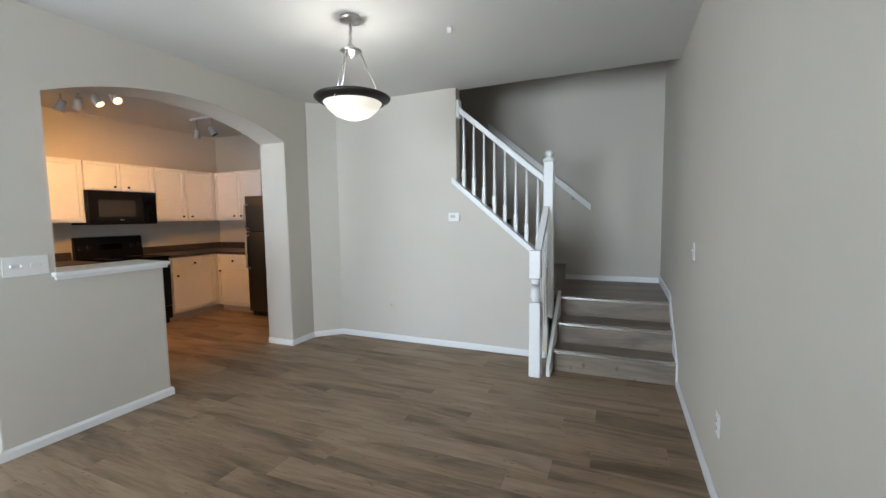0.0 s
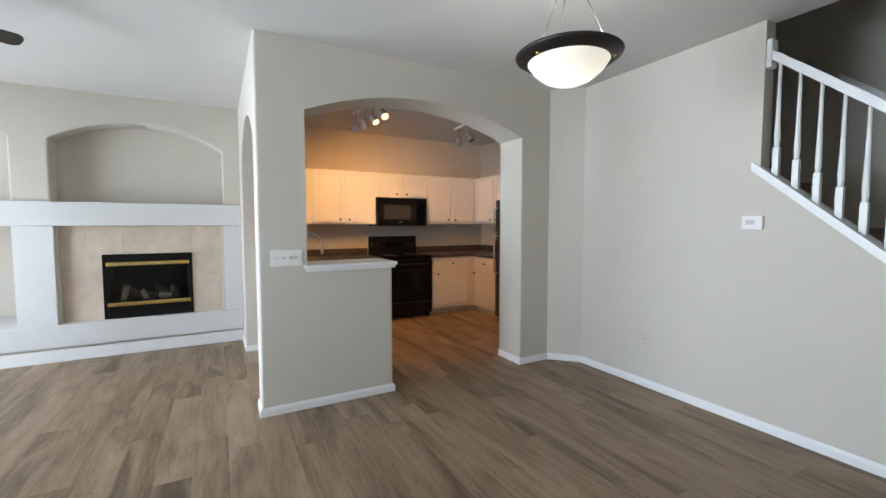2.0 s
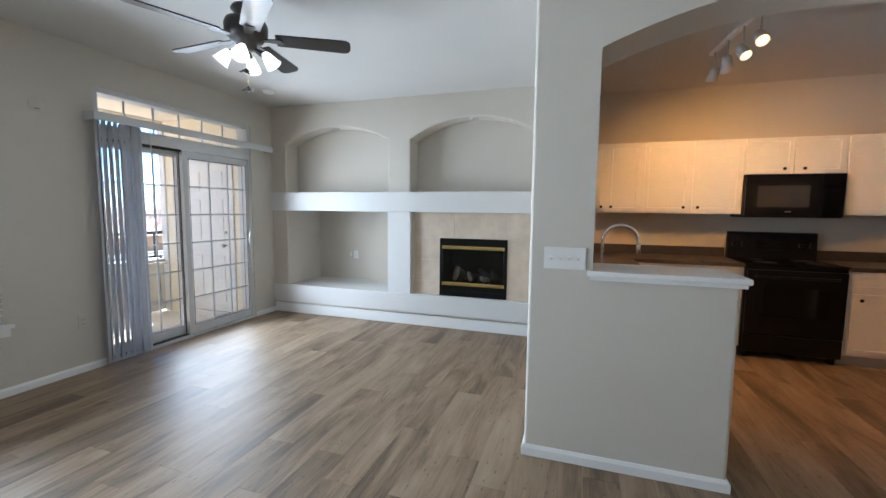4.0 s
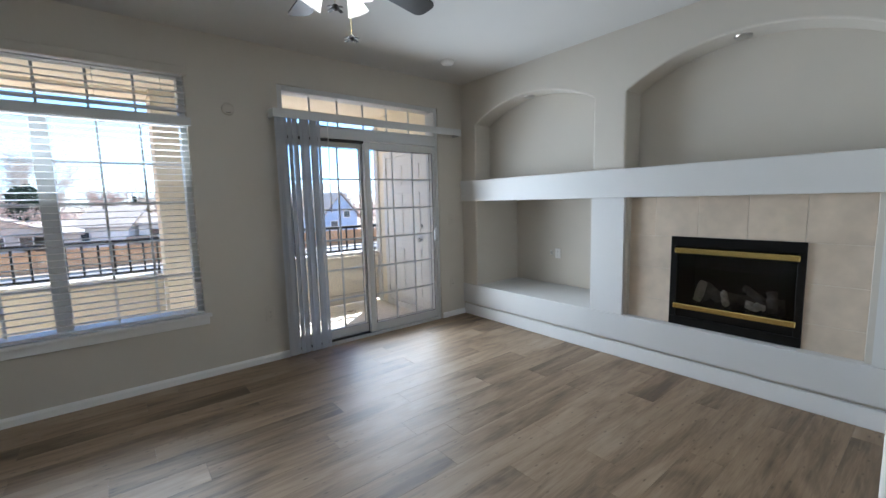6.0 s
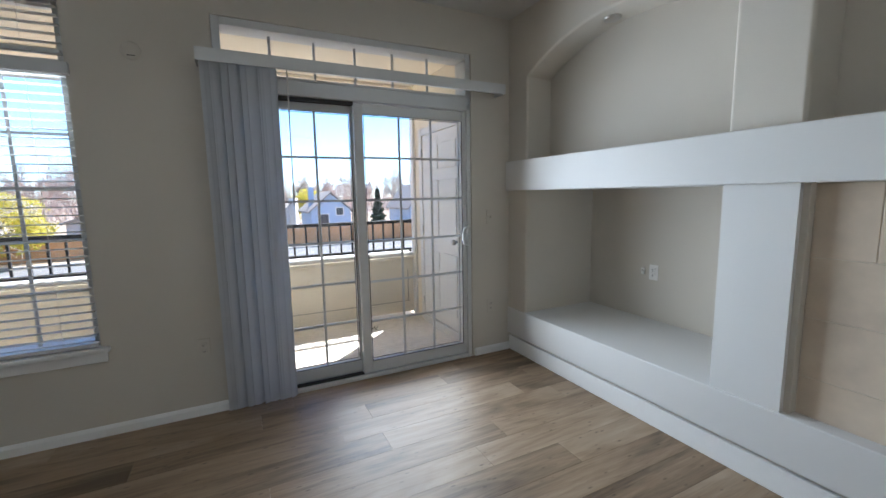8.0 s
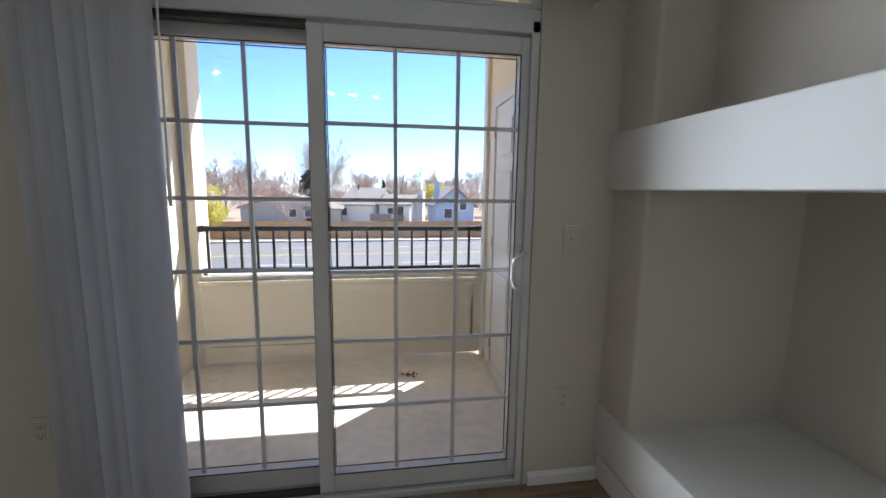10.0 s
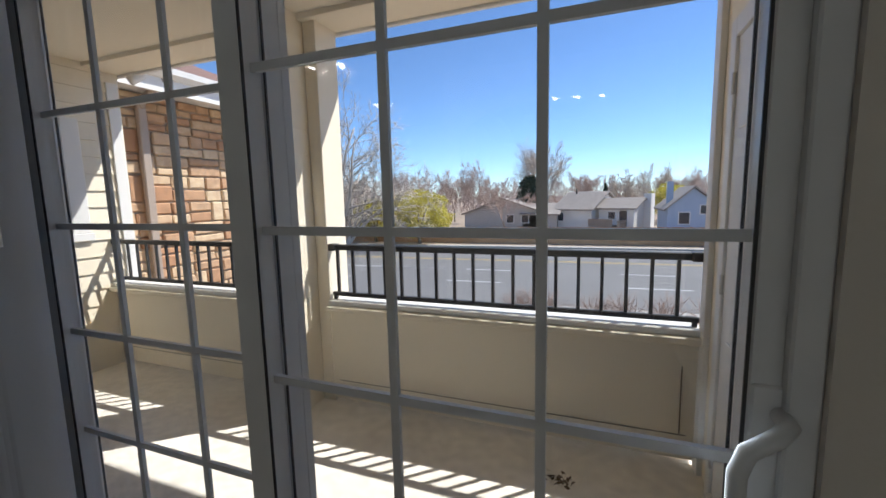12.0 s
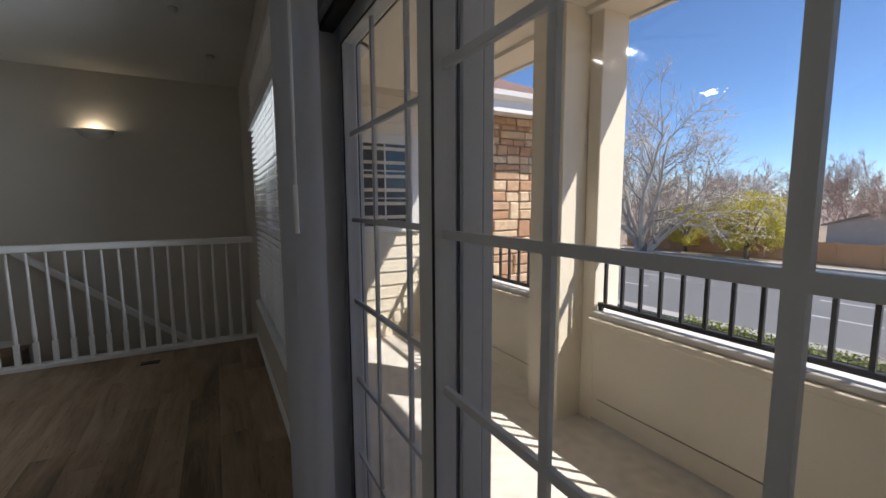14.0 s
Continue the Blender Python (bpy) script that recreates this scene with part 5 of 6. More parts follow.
# east end: lap siding with a window
EW = -0.60
es = structure("wall_siding", boxes([(EW + 0.02, 0.2, -4.33, -2.361, GZ, 2.78)]), SIDING, "cream lap-sided end wall of the balcony", "wall")
sid = prism([(EW + 0.02, 0), (EW - 0.004, 0), (EW + 0.012, 0.150), (EW + 0.02, 0.150)], -4.20, -2.37, axis="y")
first = part("siding_board", sid, SIDING, es)
first.matrix_basis = pose(0, 0, BZ)
for i in range(1, 19):
    o = new("siding_board", first.data)
    o.parent = es
    o.matrix_basis = pose(0, 0, BZ + 0.150 * i)
ew = base("window_3", EW, -3.28, 1.15, "small gridded window with white casing in the siding", "window", kind="structure")
part("casing", boxes([(EW - 0.02, EW + 0.02, -3.940, -3.800, 1.12, 2.12), (EW - 0.02, EW + 0.02, -3.270, -3.150, 1.12, 2.12), (EW - 0.02, EW + 0.02, -3.800, -3.270, 2.02, 2.12), (EW - 0.03, EW + 0.02, -3.960, -3.130, 1.05, 1.12)], 0.004), EXTWHITE, ew)
part("pane", boxes([(EW + 0.0, EW + 0.012, -3.800, -3.270, 1.12, 2.02)]), material("dark_window_glass", (0.03, 0.035, 0.04), 0.05), ew)
part("muntin", boxes([(EW - 0.008, EW - 0.0005, -3.543, -3.527, 1.12, 2.02), (EW - 0.008, EW - 0.0005, -3.800, -3.544, 1.42, 1.435), (EW - 0.008, EW - 0.0005, -3.526, -3.270, 1.42, 1.435), (EW - 0.008, EW - 0.0005, -3.800, -3.544, 1.72, 1.735), (EW - 0.008, EW - 0.0005, -3.526, -3.270, 1.72, 1.735)]), EXTWHITE, ew)
structure("trim", boxes([(EW - 0.02, EW + 0.03, -4.30, -4.20, BZ, 2.49)], 0.004), EXTWHITE, "white corner board of the siding", "trim")
bl = base("balcony_light", -1.6, -2.9, 2.62, "round flush balcony ceiling light", "ceiling light")
lpart("canopy", turned([(0.10, -0.02), (0.13, -0.012), (0.13, 0)], 24), DARKMETAL, bl)
lpart("globe", turned([(0.02, -0.11), (0.08, -0.09), (0.115, -0.05), (0.12, -0.02)], 24), PLASTIC, bl)
db = base("leaf_litter", -4.72, -3.72, BZ, "small heap of dry leaves on the balcony floor", "leaves", kind="stuff")
bm = bmesh.new()
for i in range(26):
    x, y, a = random.gauss(0, 0.045), random.gauss(0, 0.03), random.uniform(0, 6.3)
    v = [bm.verts.new((x + 0.018 * math.cos(a + k * 1.57) * (1 if k % 2 else 0.5), y + 0.018 * math.sin(a + k * 1.57) * (1 if k % 2 else 0.5), random.uniform(0.002, 0.02))) for k in range(4)]
    bm.faces.new(v)
lpart("leaf", bm, material("dry_leaf", (0.10, 0.065, 0.035), 0.9), db)

# ---------------------------------------------------------------- stone wing of the building
STONEM = bpy.data.materials.new("ledge_stone")
STONEM.use_nodes = True
nt, bs = STONEM.node_tree, STONEM.node_tree.nodes["Principled BSDF"]
oi, rp, tx, nz, mx = (nt.nodes.new(k) for k in ("ShaderNodeObjectInfo", "ShaderNodeValToRGB", "ShaderNodeTexCoord", "ShaderNodeTexNoise", "ShaderNodeMixRGB"))
for pos, col in ((0.0, (0.40, 0.21, 0.11)), (0.25, (0.56, 0.34, 0.18)), (0.5, (0.58, 0.43, 0.27)), (0.72, (0.47, 0.23, 0.11)), (1.0, (0.63, 0.48, 0.31))):
    if pos in (0.0, 1.0):
        el = rp.color_ramp.elements[int(pos)]
        el.position = pos
    else:
        el = rp.color_ramp.elements.new(pos)
    el.color = (*col, 1)
nt.links.new(oi.outputs["Random"], rp.inputs["Fac"])
nz.inputs["Scale"].default_value, nz.inputs["Detail"].default_value = 14, 6
nt.links.new(tx.outputs["Object"], nz.inputs["Vector"])
mx.blend_type, mx.inputs["Fac"].default_value = "OVERLAY", 0.5
nt.links.new(rp.outputs["Color"], mx.inputs[1])
nt.links.new(nz.outputs["Fac"], mx.inputs[2])
nt.links.new(mx.outputs[0], bs.inputs["Base Color"])
bs.inputs["Roughness"].default_value = 0.9
bp = nt.nodes.new("ShaderNodeBump")
bp.inputs["Strength"].default_value, bp.inputs["Distance"].default_value = 0.6, 0.01
nt.links.new(nz.outputs["Fac"], bp.inputs["Height"])
nt.links.new(bp.outputs["Normal"], bs.inputs["Normal"])
MORTAR = material("stone_mortar", (0.34, 0.29, 0.23), 0.95, grain=60, vary=0.15)
SHINGLE = material("roof_shingle", (0.22, 0.13, 0.10), 0.9, grain=30, vary=0.25, bump=0.5, bump_scale=30)

WXF = 0.60
wing = base("building_wing", WXF + 1.5, -5.6, GZ, "stone-clad wing of the building with a gutter and shingle roof", "building")
part("wall", boxes([(WXF + 0.05, 3.6, -6.88, -4.33, GZ, 2.78)]), MORTAR, wing)
part("soffit", boxes([(0.10, 3.8, -7.20, -4.335, 2.781, 2.86)]), EXTWHITE, wing)
part("fascia", boxes([(0.06, 0.10, -7.20, -4.335, 2.70, 2.98), (0.10, 3.8, -7.24, -7.20, 2.70, 2.98)]), EXTWHITE, wing)
g = prism([(0.06, 2.86), (0.02, 2.865), (-0.04, 2.91), (-0.05, 2.98), (-0.035, 2.98), (-0.03, 2.92), (0.02, 2.885), (0.06, 2.88)], -7.25, -4.34, axis="y")
part("gutter", g, EXTWHITE, wing, "white ogee gutter")
part("roof", prism([(-0.02, 2.985), (3.9, 4.6), (3.9, 4.5), (0.0, 2.90)], -7.27, -4.335, axis="y"), SHINGLE, wing, "reddish brown shingle roof")
dn = boxes([(WXF - 0.085, WXF - 0.01, -5.33, -5.22, GZ + 0.1, 2.60)], 0.012)
tube([(WXF - 0.05, -5.275, 2.58), (WXF - 0.12, -5.275, 2.68), (0.05, -5.275, 2.86)], 0.045, 8, dn)
part("downspout", dn, material("taupe_downspout", (0.36, 0.29, 0.235), 0.5), wing, "taupe downspout")
rnd = random.Random(7)


def stone(y0, y1, z0, z1):
    """One rough-faced stone, set proud of the mortar."""
    d = 0.028 + rnd.uniform(0, 0.030)
    b = box(WXF + 0.05 - d, WXF + 0.06, y0 + 0.009, y1 - 0.009, z0 + 0.009, z1 - 0.009, min(0.016, (z1 - z0) * 0.16), 1)
    for v in b.verts:
        v.co += Vector((0, rnd.uniform(-0.008, 0.008), rnd.uniform(-0.007, 0.007)))
    part("stone", b, STONEM, wing)


z = -0.4
while z < 2.70:
    h = min(rnd.uniform(0.24, 0.36), 2.77 - z)
    y = -6.88
    while y < -4.40:
        w = rnd.choice((0.20, 0.27, 0.36, 0.46, 0.52))
        y1 = y + w if y + w < -4.50 else -4.34
        k = rnd.random()
        cuts = [0, 1] if k < 0.30 and w < 0.45 else [0, rnd.uniform(0.36, 0.64), 1]
        for p, q in zip(cuts, cuts[1:]):
            m = y + (y1 - y) * rnd.uniform(0.4, 0.6)
            if w > 0.42 and q - p > 0.45 and rnd.random() < 0.6:
                stone(y, m, z + h * p, z + h * q)
                stone(m, y1, z + h * p, z + h * q)
            else:
                stone(y, y1, z + h * p, z + h * q)
        y = y1
    z += h

# ---------------------------------------------------------------- street and distance
DIRT = material("dry_verge", (0.33, 0.255, 0.185), 0.95, grain=0.8, vary=0.25, big=0.06)
ASPHALT = material("asphalt", (0.165, 0.16, 0.155), 0.85, grain=30, vary=0.12, bump=0.2, bump_scale=60, big=0.25)
WALKWAY = material("sidewalk", (0.42, 0.39, 0.35), 0.9, grain=6, vary=0.08)
PAINTW = material("road_white", (0.55, 0.55, 0.53), 0.8, grain=20, vary=0.2)
PAINTY = material("road_yellow", (0.50, 0.36, 0.09), 0.8, grain=20, vary=0.2)
LAWN = material("lawn", (0.21, 0.24, 0.06), 0.95, grain=25, vary=0.35)
FENCEW = material("cedar_fence", (0.50, 0.275, 0.13), 0.85, grain=2, vary=0.18, big=0.3)
BARK = material("grey_bark", (0.20, 0.165, 0.13), 0.95, grain=20, vary=0.25)
TWIG = material("pale_twig", (0.56, 0.49, 0.42), 0.95, grain=3, vary=0.2)
# reddish twigs, with distance haze put into the colour as a paler tone
TWIGR = material("reddish_twig", (0.50, 0.385, 0.33), 0.95, grain=3, vary=0.2)
WILLOW = translucent("spring_willow", (0.58, 0.51, 0.10), 0.5, 0.9)
FIRM = material("fir_needles", (0.035, 0.055, 0.03), 0.95, grain=4, vary=0.4)
structure("ground", boxes([(-900, 900, -1500, 60, GZ - 0.5, GZ)]), DIRT, "dry bare ground reaching to the horizon", "ground")
SL = 0.045   # the street runs a little aslant
def strip(y0, y1, z0, z1, x0=-160, x1=160):
    return prism([(x0, y0 + SL * x0), (x1, y0 + SL * x1), (x1, y1 + SL * x1), (x0, y1 + SL * x0)], z0, z1)


structure("road", strip(-37.5, -18.2, GZ - 0.1, GZ + 0.01), ASPHALT, "grey asphalt street with lane lines", "road")
structure("pavement", strip(-18.2, -17.5, GZ, GZ + 0.13), WALKWAY, "concrete sidewalk with kerb", "pavement")
structure("pavement", strip(-38.3, -37.5, GZ, GZ + 0.13), WALKWAY, "pale far sidewalk with kerb", "pavement")
ln = base("lane_markings", 0, -28, GZ + 0.01, "white dashed and yellow lane lines", "road marking", kind="structure")
for y in (-30.6, -30.25):
    part("line", strip(y, y + 0.12, GZ + 0.01, GZ + 0.014), PAINTY, ln)
for y in (-22.8, -26.4, -34.0):
    for i in range(-8, 9):
        part("dash", strip(y, y + 0.14, GZ + 0.01, GZ + 0.014, 9 * i, 9 * i + 3), PAINTW, ln)
structure("grass_strip", strip(-17.48, -16.2, GZ, GZ + 0.05, -5.0, 5.5), LAWN, "green strip of lawn beside the sidewalk", "lawn")

fn = base("wooden_fence", 0, -41, GZ, "long reddish cedar board fence", "fence")
bm = None
for i in range(-17, 10):
    x = 2.4 * i
    b = bmesh.new()
    for k in range(16):
        h = 1.58 + random.uniform(-0.02, 0.02)
        add_box(b, x + 0.15 * k + 0.005, x + 0.15 * k + 0.145, -41.0 + 0.03 * x, -40.975 + 0.03 * x, GZ, GZ + h)
    part("fence_panel", b, FENCEW, fn)
    part("post", boxes([(x - 0.05, x + 0.05, -41.10 + 0.03 * x, -41.0 + 0.03 * x, GZ, GZ + 1.64)]), FENCEW, fn)


def limb_points(rng, start, heading, length, wander, n=5, lift=0.0):
    pts, p, d = [start.copy()], start.copy(), heading.normalized()
    for _ in range(n):
        d = (d + Vector((rng.gauss(0, wander), rng.gauss(0, wander), rng.gauss(0, wander) + lift))).normalized()
        p = p + d * (length / n)
        pts.append(p.copy())
    return pts


def grow(rng, bm, start, heading, length, radius, level, levels, kids, spread, twig_cap, lift=0.03):
    pts = limb_points(rng, start, heading, length, 0.10 + 0.03 * level, 6 if level < 2 else 3, lift)
    n = 7 if level == 0 else 5 if level == 1 else 3
    tube(pts, radius, n, bm, radii=[max(radius * (1 - 0.75 * k / (len(pts) - 1)), twig_cap * 0.7) for k in range(len(pts))])
    if level >= levels:
        return
    for i in range(kids[level]):
        t = rng.uniform(0.28 if level == 0 else 0.15, 1.0)
        k = min(int(t * (len(pts) - 1)), len(pts) - 2)
        p = pts[k].lerp(pts[k + 1], t * (len(pts) - 1) - k)
        d = (pts[k + 1] - pts[k]).normalized()
        side = d.orthogonal().normalized()
        side.rotate(Matrix.Rotation(rng.uniform(0, 6.283), 3, d))
        a = spread * rng.uniform(0.6, 1.25)
        grow(rng, bm, p, d * math.cos(a) + side * math.sin(a), length * rng.uniform(0.42, 0.68) * (1.15 - 0.4 * t), max(radius * (1 - 0.7 * t) * 0.55, twig_cap), level + 1, levels, kids, spread, twig_cap, lift)


def bare_tree(seed, x, y, height, label, bark, twigs, kids=(13, 7, 5), spread=0.75, levels=3, fat=1.0, name="bare_tree", lift=0.03, low=0.3, limbs=5, thick=0.00024):
    rng = random.Random(seed)
    ob = base(name, x, y, GZ, label, "tree", "street trees")
    t = bmesh.new()
    pts = limb_points(rng, Vector((0, 0, -0.1)), Vector((0, 0, 1)), height * low, 0.06, 4)
    r = 0.016 * height * fat
    tube(pts, r, 9, t, radii=[r * 1.3, r, r * 0.92, r * 0.85, r * 0.8])
    lpart("trunk", t, bark, ob)
    c = bmesh.new()
    for i in range(limbs):
        a = 6.283 * (i + rng.uniform(-0.3, 0.3)) / limbs
        grow(rng, c, pts[-1] + Vector((0, 0, -height * 0.02 * i)), Vector((math.cos(a) * 0.55, math.sin(a) * 0.55, 0.9)), height * rng.uniform(0.50, 0.66), r * 0.55, 1, levels, (0, *kids), spread, math.hypot(x, y) * thick, lift)
    lpart("crown", c, twigs, ob)
    return ob


bare_tree(3, 17.2, -33.5, 16.5, "large leafless tree with pale fine branches", BARK, TWIG, (9, 6, 5), 0.8, 4, fat=1.5, low=0.10, limbs=10, lift=0.0, thick=0.00050)
bare_tree(11, 24.5, -33.0, 13.5, "large leafless tree with pale fine branches", BARK, TWIG, (8, 6, 5), 0.8, 4, fat=1.4, low=0.14, limbs=8, lift=0.0, thick=0.00045)
bare_tree(5, 5.0, -72.0, 11.6, "tall leafless tree behind the houses", BARK, TWIG, (10, 8, 6), 0.45, 4, lift=0.07, limbs=7)
small = [
    (21, 15.5, -70.0, 10.5, TWIGR), (22, 20.5, -74.0, 10.0, TWIGR), (23, 25.5, -66.0, 10.0, TWIGR), (24, 6.0, -51.0, 7.0, TWIGR), (25, -2.0, -78.0, 9.0, TWIGR),
    (26, -8.5, -82.0, 8.5, TWIG), (27, -13.0, -78.0, 9.2, TWIG), (28, -17.5, -80.0, 8.6, TWIGR), (29, 31.0, -70.0, 10.0, TWIGR), (30, 38.0, -68.0, 10.5, TWIG), (31, -24.0, -76.0, 9.5, TWIGR), (32, -31.0, -72.0, 10.5, TWIG), (33, 45, -60, 11, TWIGR)]
for s, x, y, h, tw in small:
    bare_tree(s, x, y, h * 0.86, "leafless reddish budding tree beyond the houses" if tw is TWIGR else "leafless pale tree beyond the houses", BARK, tw, (8, 7, 6), 0.5, 4, lift=0.06, limbs=6)


def leafy(seed, x, y, w, h, label, mat, trunk_h, n, leaf, name, droop=0.0, fir=False):
    rng = random.Random(seed)
    ob = base(name, x, y, GZ, label, "tree", "street trees")
    t = bmesh.new()
    tube([(0, 0, -0.1), (0.1, 0, trunk_h), (0.0, 0.1, h * 0.7)], 0.16, 8, t, radii=[0.2, 0.15, 0.05])
    for i in range(8):
        a = 6.283 * i / 8
        tube([(0.05, 0, trunk_h * 0.9), (math.cos(a) * w * 0.2, math.sin(a) * w * 0.2, h * 0.55), (math.cos(a) * w * 0.38, math.sin(a) * w * 0.38, h * 0.75)], 0.05, 5, t, radii=[0.09, 0.05, 0.015])
    lpart("trunk", t, BARK, ob)
    verts, faces = [], []
    for i in range(n):
        if fir:
            u = rng.random() ** 0.7
            z = trunk_h + (h - trunk_h) * (1 - u)
            r = w * 0.5 * u * rng.uniform(0.25, 1.0) * (0.75 + 0.25 * math.sin(z * 9))
            a = rng.uniform(0, 6.283)
            c = Vector((r * math.cos(a), r * math.sin(a), z - r * 0.25))
        else:
            while True:
                q = Vector((rng.uniform(-1, 1), rng.uniform(-1, 1), rng.uniform(-1, 1)))
                if 0.12 < q.length < 1 and noise.noise(q * 2.3 + Vector((seed, 0, 0))) > (0.02 if droop > 0.5 else -0.12):
                    break
            c = Vector((q.x * w * 0.5, q.y * w * 0.5, (h + trunk_h * 0.6) / 2 + q.z * (h - trunk_h * 0.6) / 2))
        d = Vector((rng.gauss(0, 1), rng.gauss(0, 1), rng.gauss(0, 0.6) - droop)).normalized()
        s = d.orthogonal().normalized()
        s.rotate(Matrix.Rotation(rng.uniform(0, 6.28), 3, d))
        L, W = leaf * rng.uniform(0.6, 1.4), leaf * rng.uniform(0.15, 0.32)
        k = len(verts)
        verts += [c - d * L / 2, c + s * W, c + d * L / 2, c - s * W]
        faces.append((k, k + 1, k + 2, k + 3))
    me = bpy.data.meshes.new("crown")
    me.from_pydata([tuple(v) for v in verts], [], faces)
    me.materials.append(mat)
    o = new("crown", me)
    o.parent = ob
    return ob


leafy(2, 11.8, -38.6, 7.0, 5.4, "yellow-green budding willow above the fence", WILLOW, 1.0, 9000, 0.26, "willow_tree", 0.8)
leafy(3, 17.5, -40.0, 5.0, 4.6, "yellow-green budding willow above the fence", WILLOW, 0.9, 6500, 0.26, "willow_tree", 0.8)
leafy(4, 5.0, -64.0, 4.0, 7.6, "dark evergreen tree behind the houses", FIRM, 1.5, 2600, 0.55, "evergreen_tree")
leafy(6, -19.4, -49.5, 2.8, 5.4, "dark conical fir tree", FIRM, 0.8, 2600, 0.5, "fir_tree", 0.3, True)
leafy(7, -5.5, -80.0, 3.2, 6.5, "dark evergreen in the distance", FIRM, 0.8, 1500, 0.55, "fir_tree", 0.3, True)
leafy(8, -14.5, -72.0, 6.5, 6.0, "yellow-green budding tree beyond the roofs", WILLOW, 1.0, 2600, 0.45, "willow_tree", 0.4)

# small fair-weather clouds; a glow stands in for sunlight passing through them
GLOWCLOUD = glowing("glowing_cloud", (1.0, 1.0, 1.0), 0.75)
for seed, d, size in ((1, (0.471, -0.856, 0.211), 15.0), (2, (0.101, -0.972, 0.211), 6.5), (3, (0.056, -0.976, 0.211), 8.0), (4, (0.005, -0.978, 0.209), 6.5)):
    rng = random.Random(seed)
    ob = base("backdrop_cloud", *(Vector((-5, -1.8, 1.4)) + 600 * Vector(d)), "small ragged white cloud in the blue sky", "cloud", "clouds", "structure")
    bm = bmesh.new()
    for k in range(26):
        u = rng.gauss(0, 0.42)
        r = size * rng.uniform(0.06, 0.20) * max(0.35, 1 - abs(u))
        at = Vector((u * size, rng.gauss(0, 0.2) * size, rng.gauss(0, 0.12) * size + 0.1 * u * size))
        bmesh.ops.create_icosphere(bm, subdivisions=2, radius=r, matrix=Matrix.Translation(at) @ Matrix.Diagonal((1.4, 1, rng.uniform(0.5, 0.9), 1)))
    for v in bm.verts:
        v.co += noise.noise_vector(v.co * 0.6) * size * 0.03
    lpart("puff", bm, GLOWCLOUD, ob)

# distant woods close the horizon
rng = random.Random(99)
verts, faces = [], []
for i in range(700):
    a = rng.uniform(-1.25, 1.25)
    r = rng.uniform(90, 150)
    x, y = -4 + r * math.sin(a), -r * math.cos(a)
    top = rng.uniform(5.5, 9.0)
    wide = rng.uniform(2.0, 3.6)
    for j in range(70):
        q = Vector((rng.gauss(0, 0.45), rng.gauss(0, 0.45), rng.random()))
        c = Vector((x + q.x * wide * (1.2 - q.z), y + q.y * wide * (1.2 - q.z), GZ + 0.5 + q.z * top))
        d = Vector((rng.gauss(0, 0.6) + q.x, rng.gauss(0, 0.6) + q.y, 0.9)).normalized()
        s = Vector((math.cos(a), math.sin(a), 0))
        L, W = rng.uniform(0.4, 1.3), rng.uniform(0.03, 0.08)
        k = len(verts)
        verts += [tuple(c - d * L), tuple(c + s * W), tuple(c + d * L), tuple(c - s * W)]
        faces.append((k, k + 1, k + 2, k + 3))
me = bpy.data.meshes.new("distant_woods")
me.from_pydata(verts, [], faces)
me.materials.append(TWIGR)
tagged(new("distant_woods", me), "hazy band of leafless trees on the horizon", "woods", kind="stuff")

# shrubs by the near sidewalk
SHRUB = material("dormant_shrub", (0.33, 0.22, 0.165), 0.95, grain=6, vary=0.3)
HEDGE = material("low_green_hedge", (0.24, 0.26, 0.06), 0.95, grain=10, vary=0.3)
for i, (x, y) in enumerate(((-2.1, -17.6), (-3.0, -17.8), (-4.7, -17.4), (-5.7, -17.5), (-7.0, -17.8), (-8.4, -17.7), (-9.9, -17.9), (-11.3, -17.9), (-13.0, -18.0))):
    rng = random.Random(400 + i)
    ob = base("bare_shrub", x, y + 0.9, GZ + 0.0, "dormant reddish shrub beside the sidewalk", "shrub", "roadside shrubs")
    bm = bmesh.new()
    for k in range(150):
        a, b = rng.uniform(0, 6.283), rng.uniform(0.1, 1.3)
        d = Vector((math.cos(a) * b, math.sin(a) * b, 1)).normalized()
        pts = limb_points(rng, Vector((rng.gauss(0, 0.06), rng.gauss(0, 0.06), 0)), d, rng.uniform(0.8, 1.35), 0.26, 4)
        tube(pts, 0.009, 3, bm, radii=[0.010, 0.008, 0.007, 0.006, 0.005])
    lpart("stems", bm, SHRUB, ob)
hd = base("low_hedge", 0.3, -16.9, GZ, "low clipped green hedge along the lawn", "hedge", kind="stuff")
rng = random.Random(5)
verts, faces = [], []
for i in range(2600):
    c = Vector((rng.uniform(-3.5, 3.5), rng.uniform(-0.25, 0.25), rng.uniform(0.03, 0.42)))
    d, s = Vector((rng.gauss(0, 1), rng.gauss(0, 1), rng.gauss(0, 1))).normalized(), Vector((rng.gauss(0, 1), rng.gauss(0, 1), rng.gauss(0, 1))).normalized()
    k = len(verts)
    verts += [tuple(c - d * 0.05), tuple(c + s * 0.03), tuple(c + d * 0.05), tuple(c - s * 0.03)]
    faces.append((k, k + 1, k + 2, k + 3))
me = bpy.data.meshes.new("leaves")
me.from_pydata(verts, [], faces)
me.materials.append(HEDGE)
o = new("leaves", me)
o.parent = hd

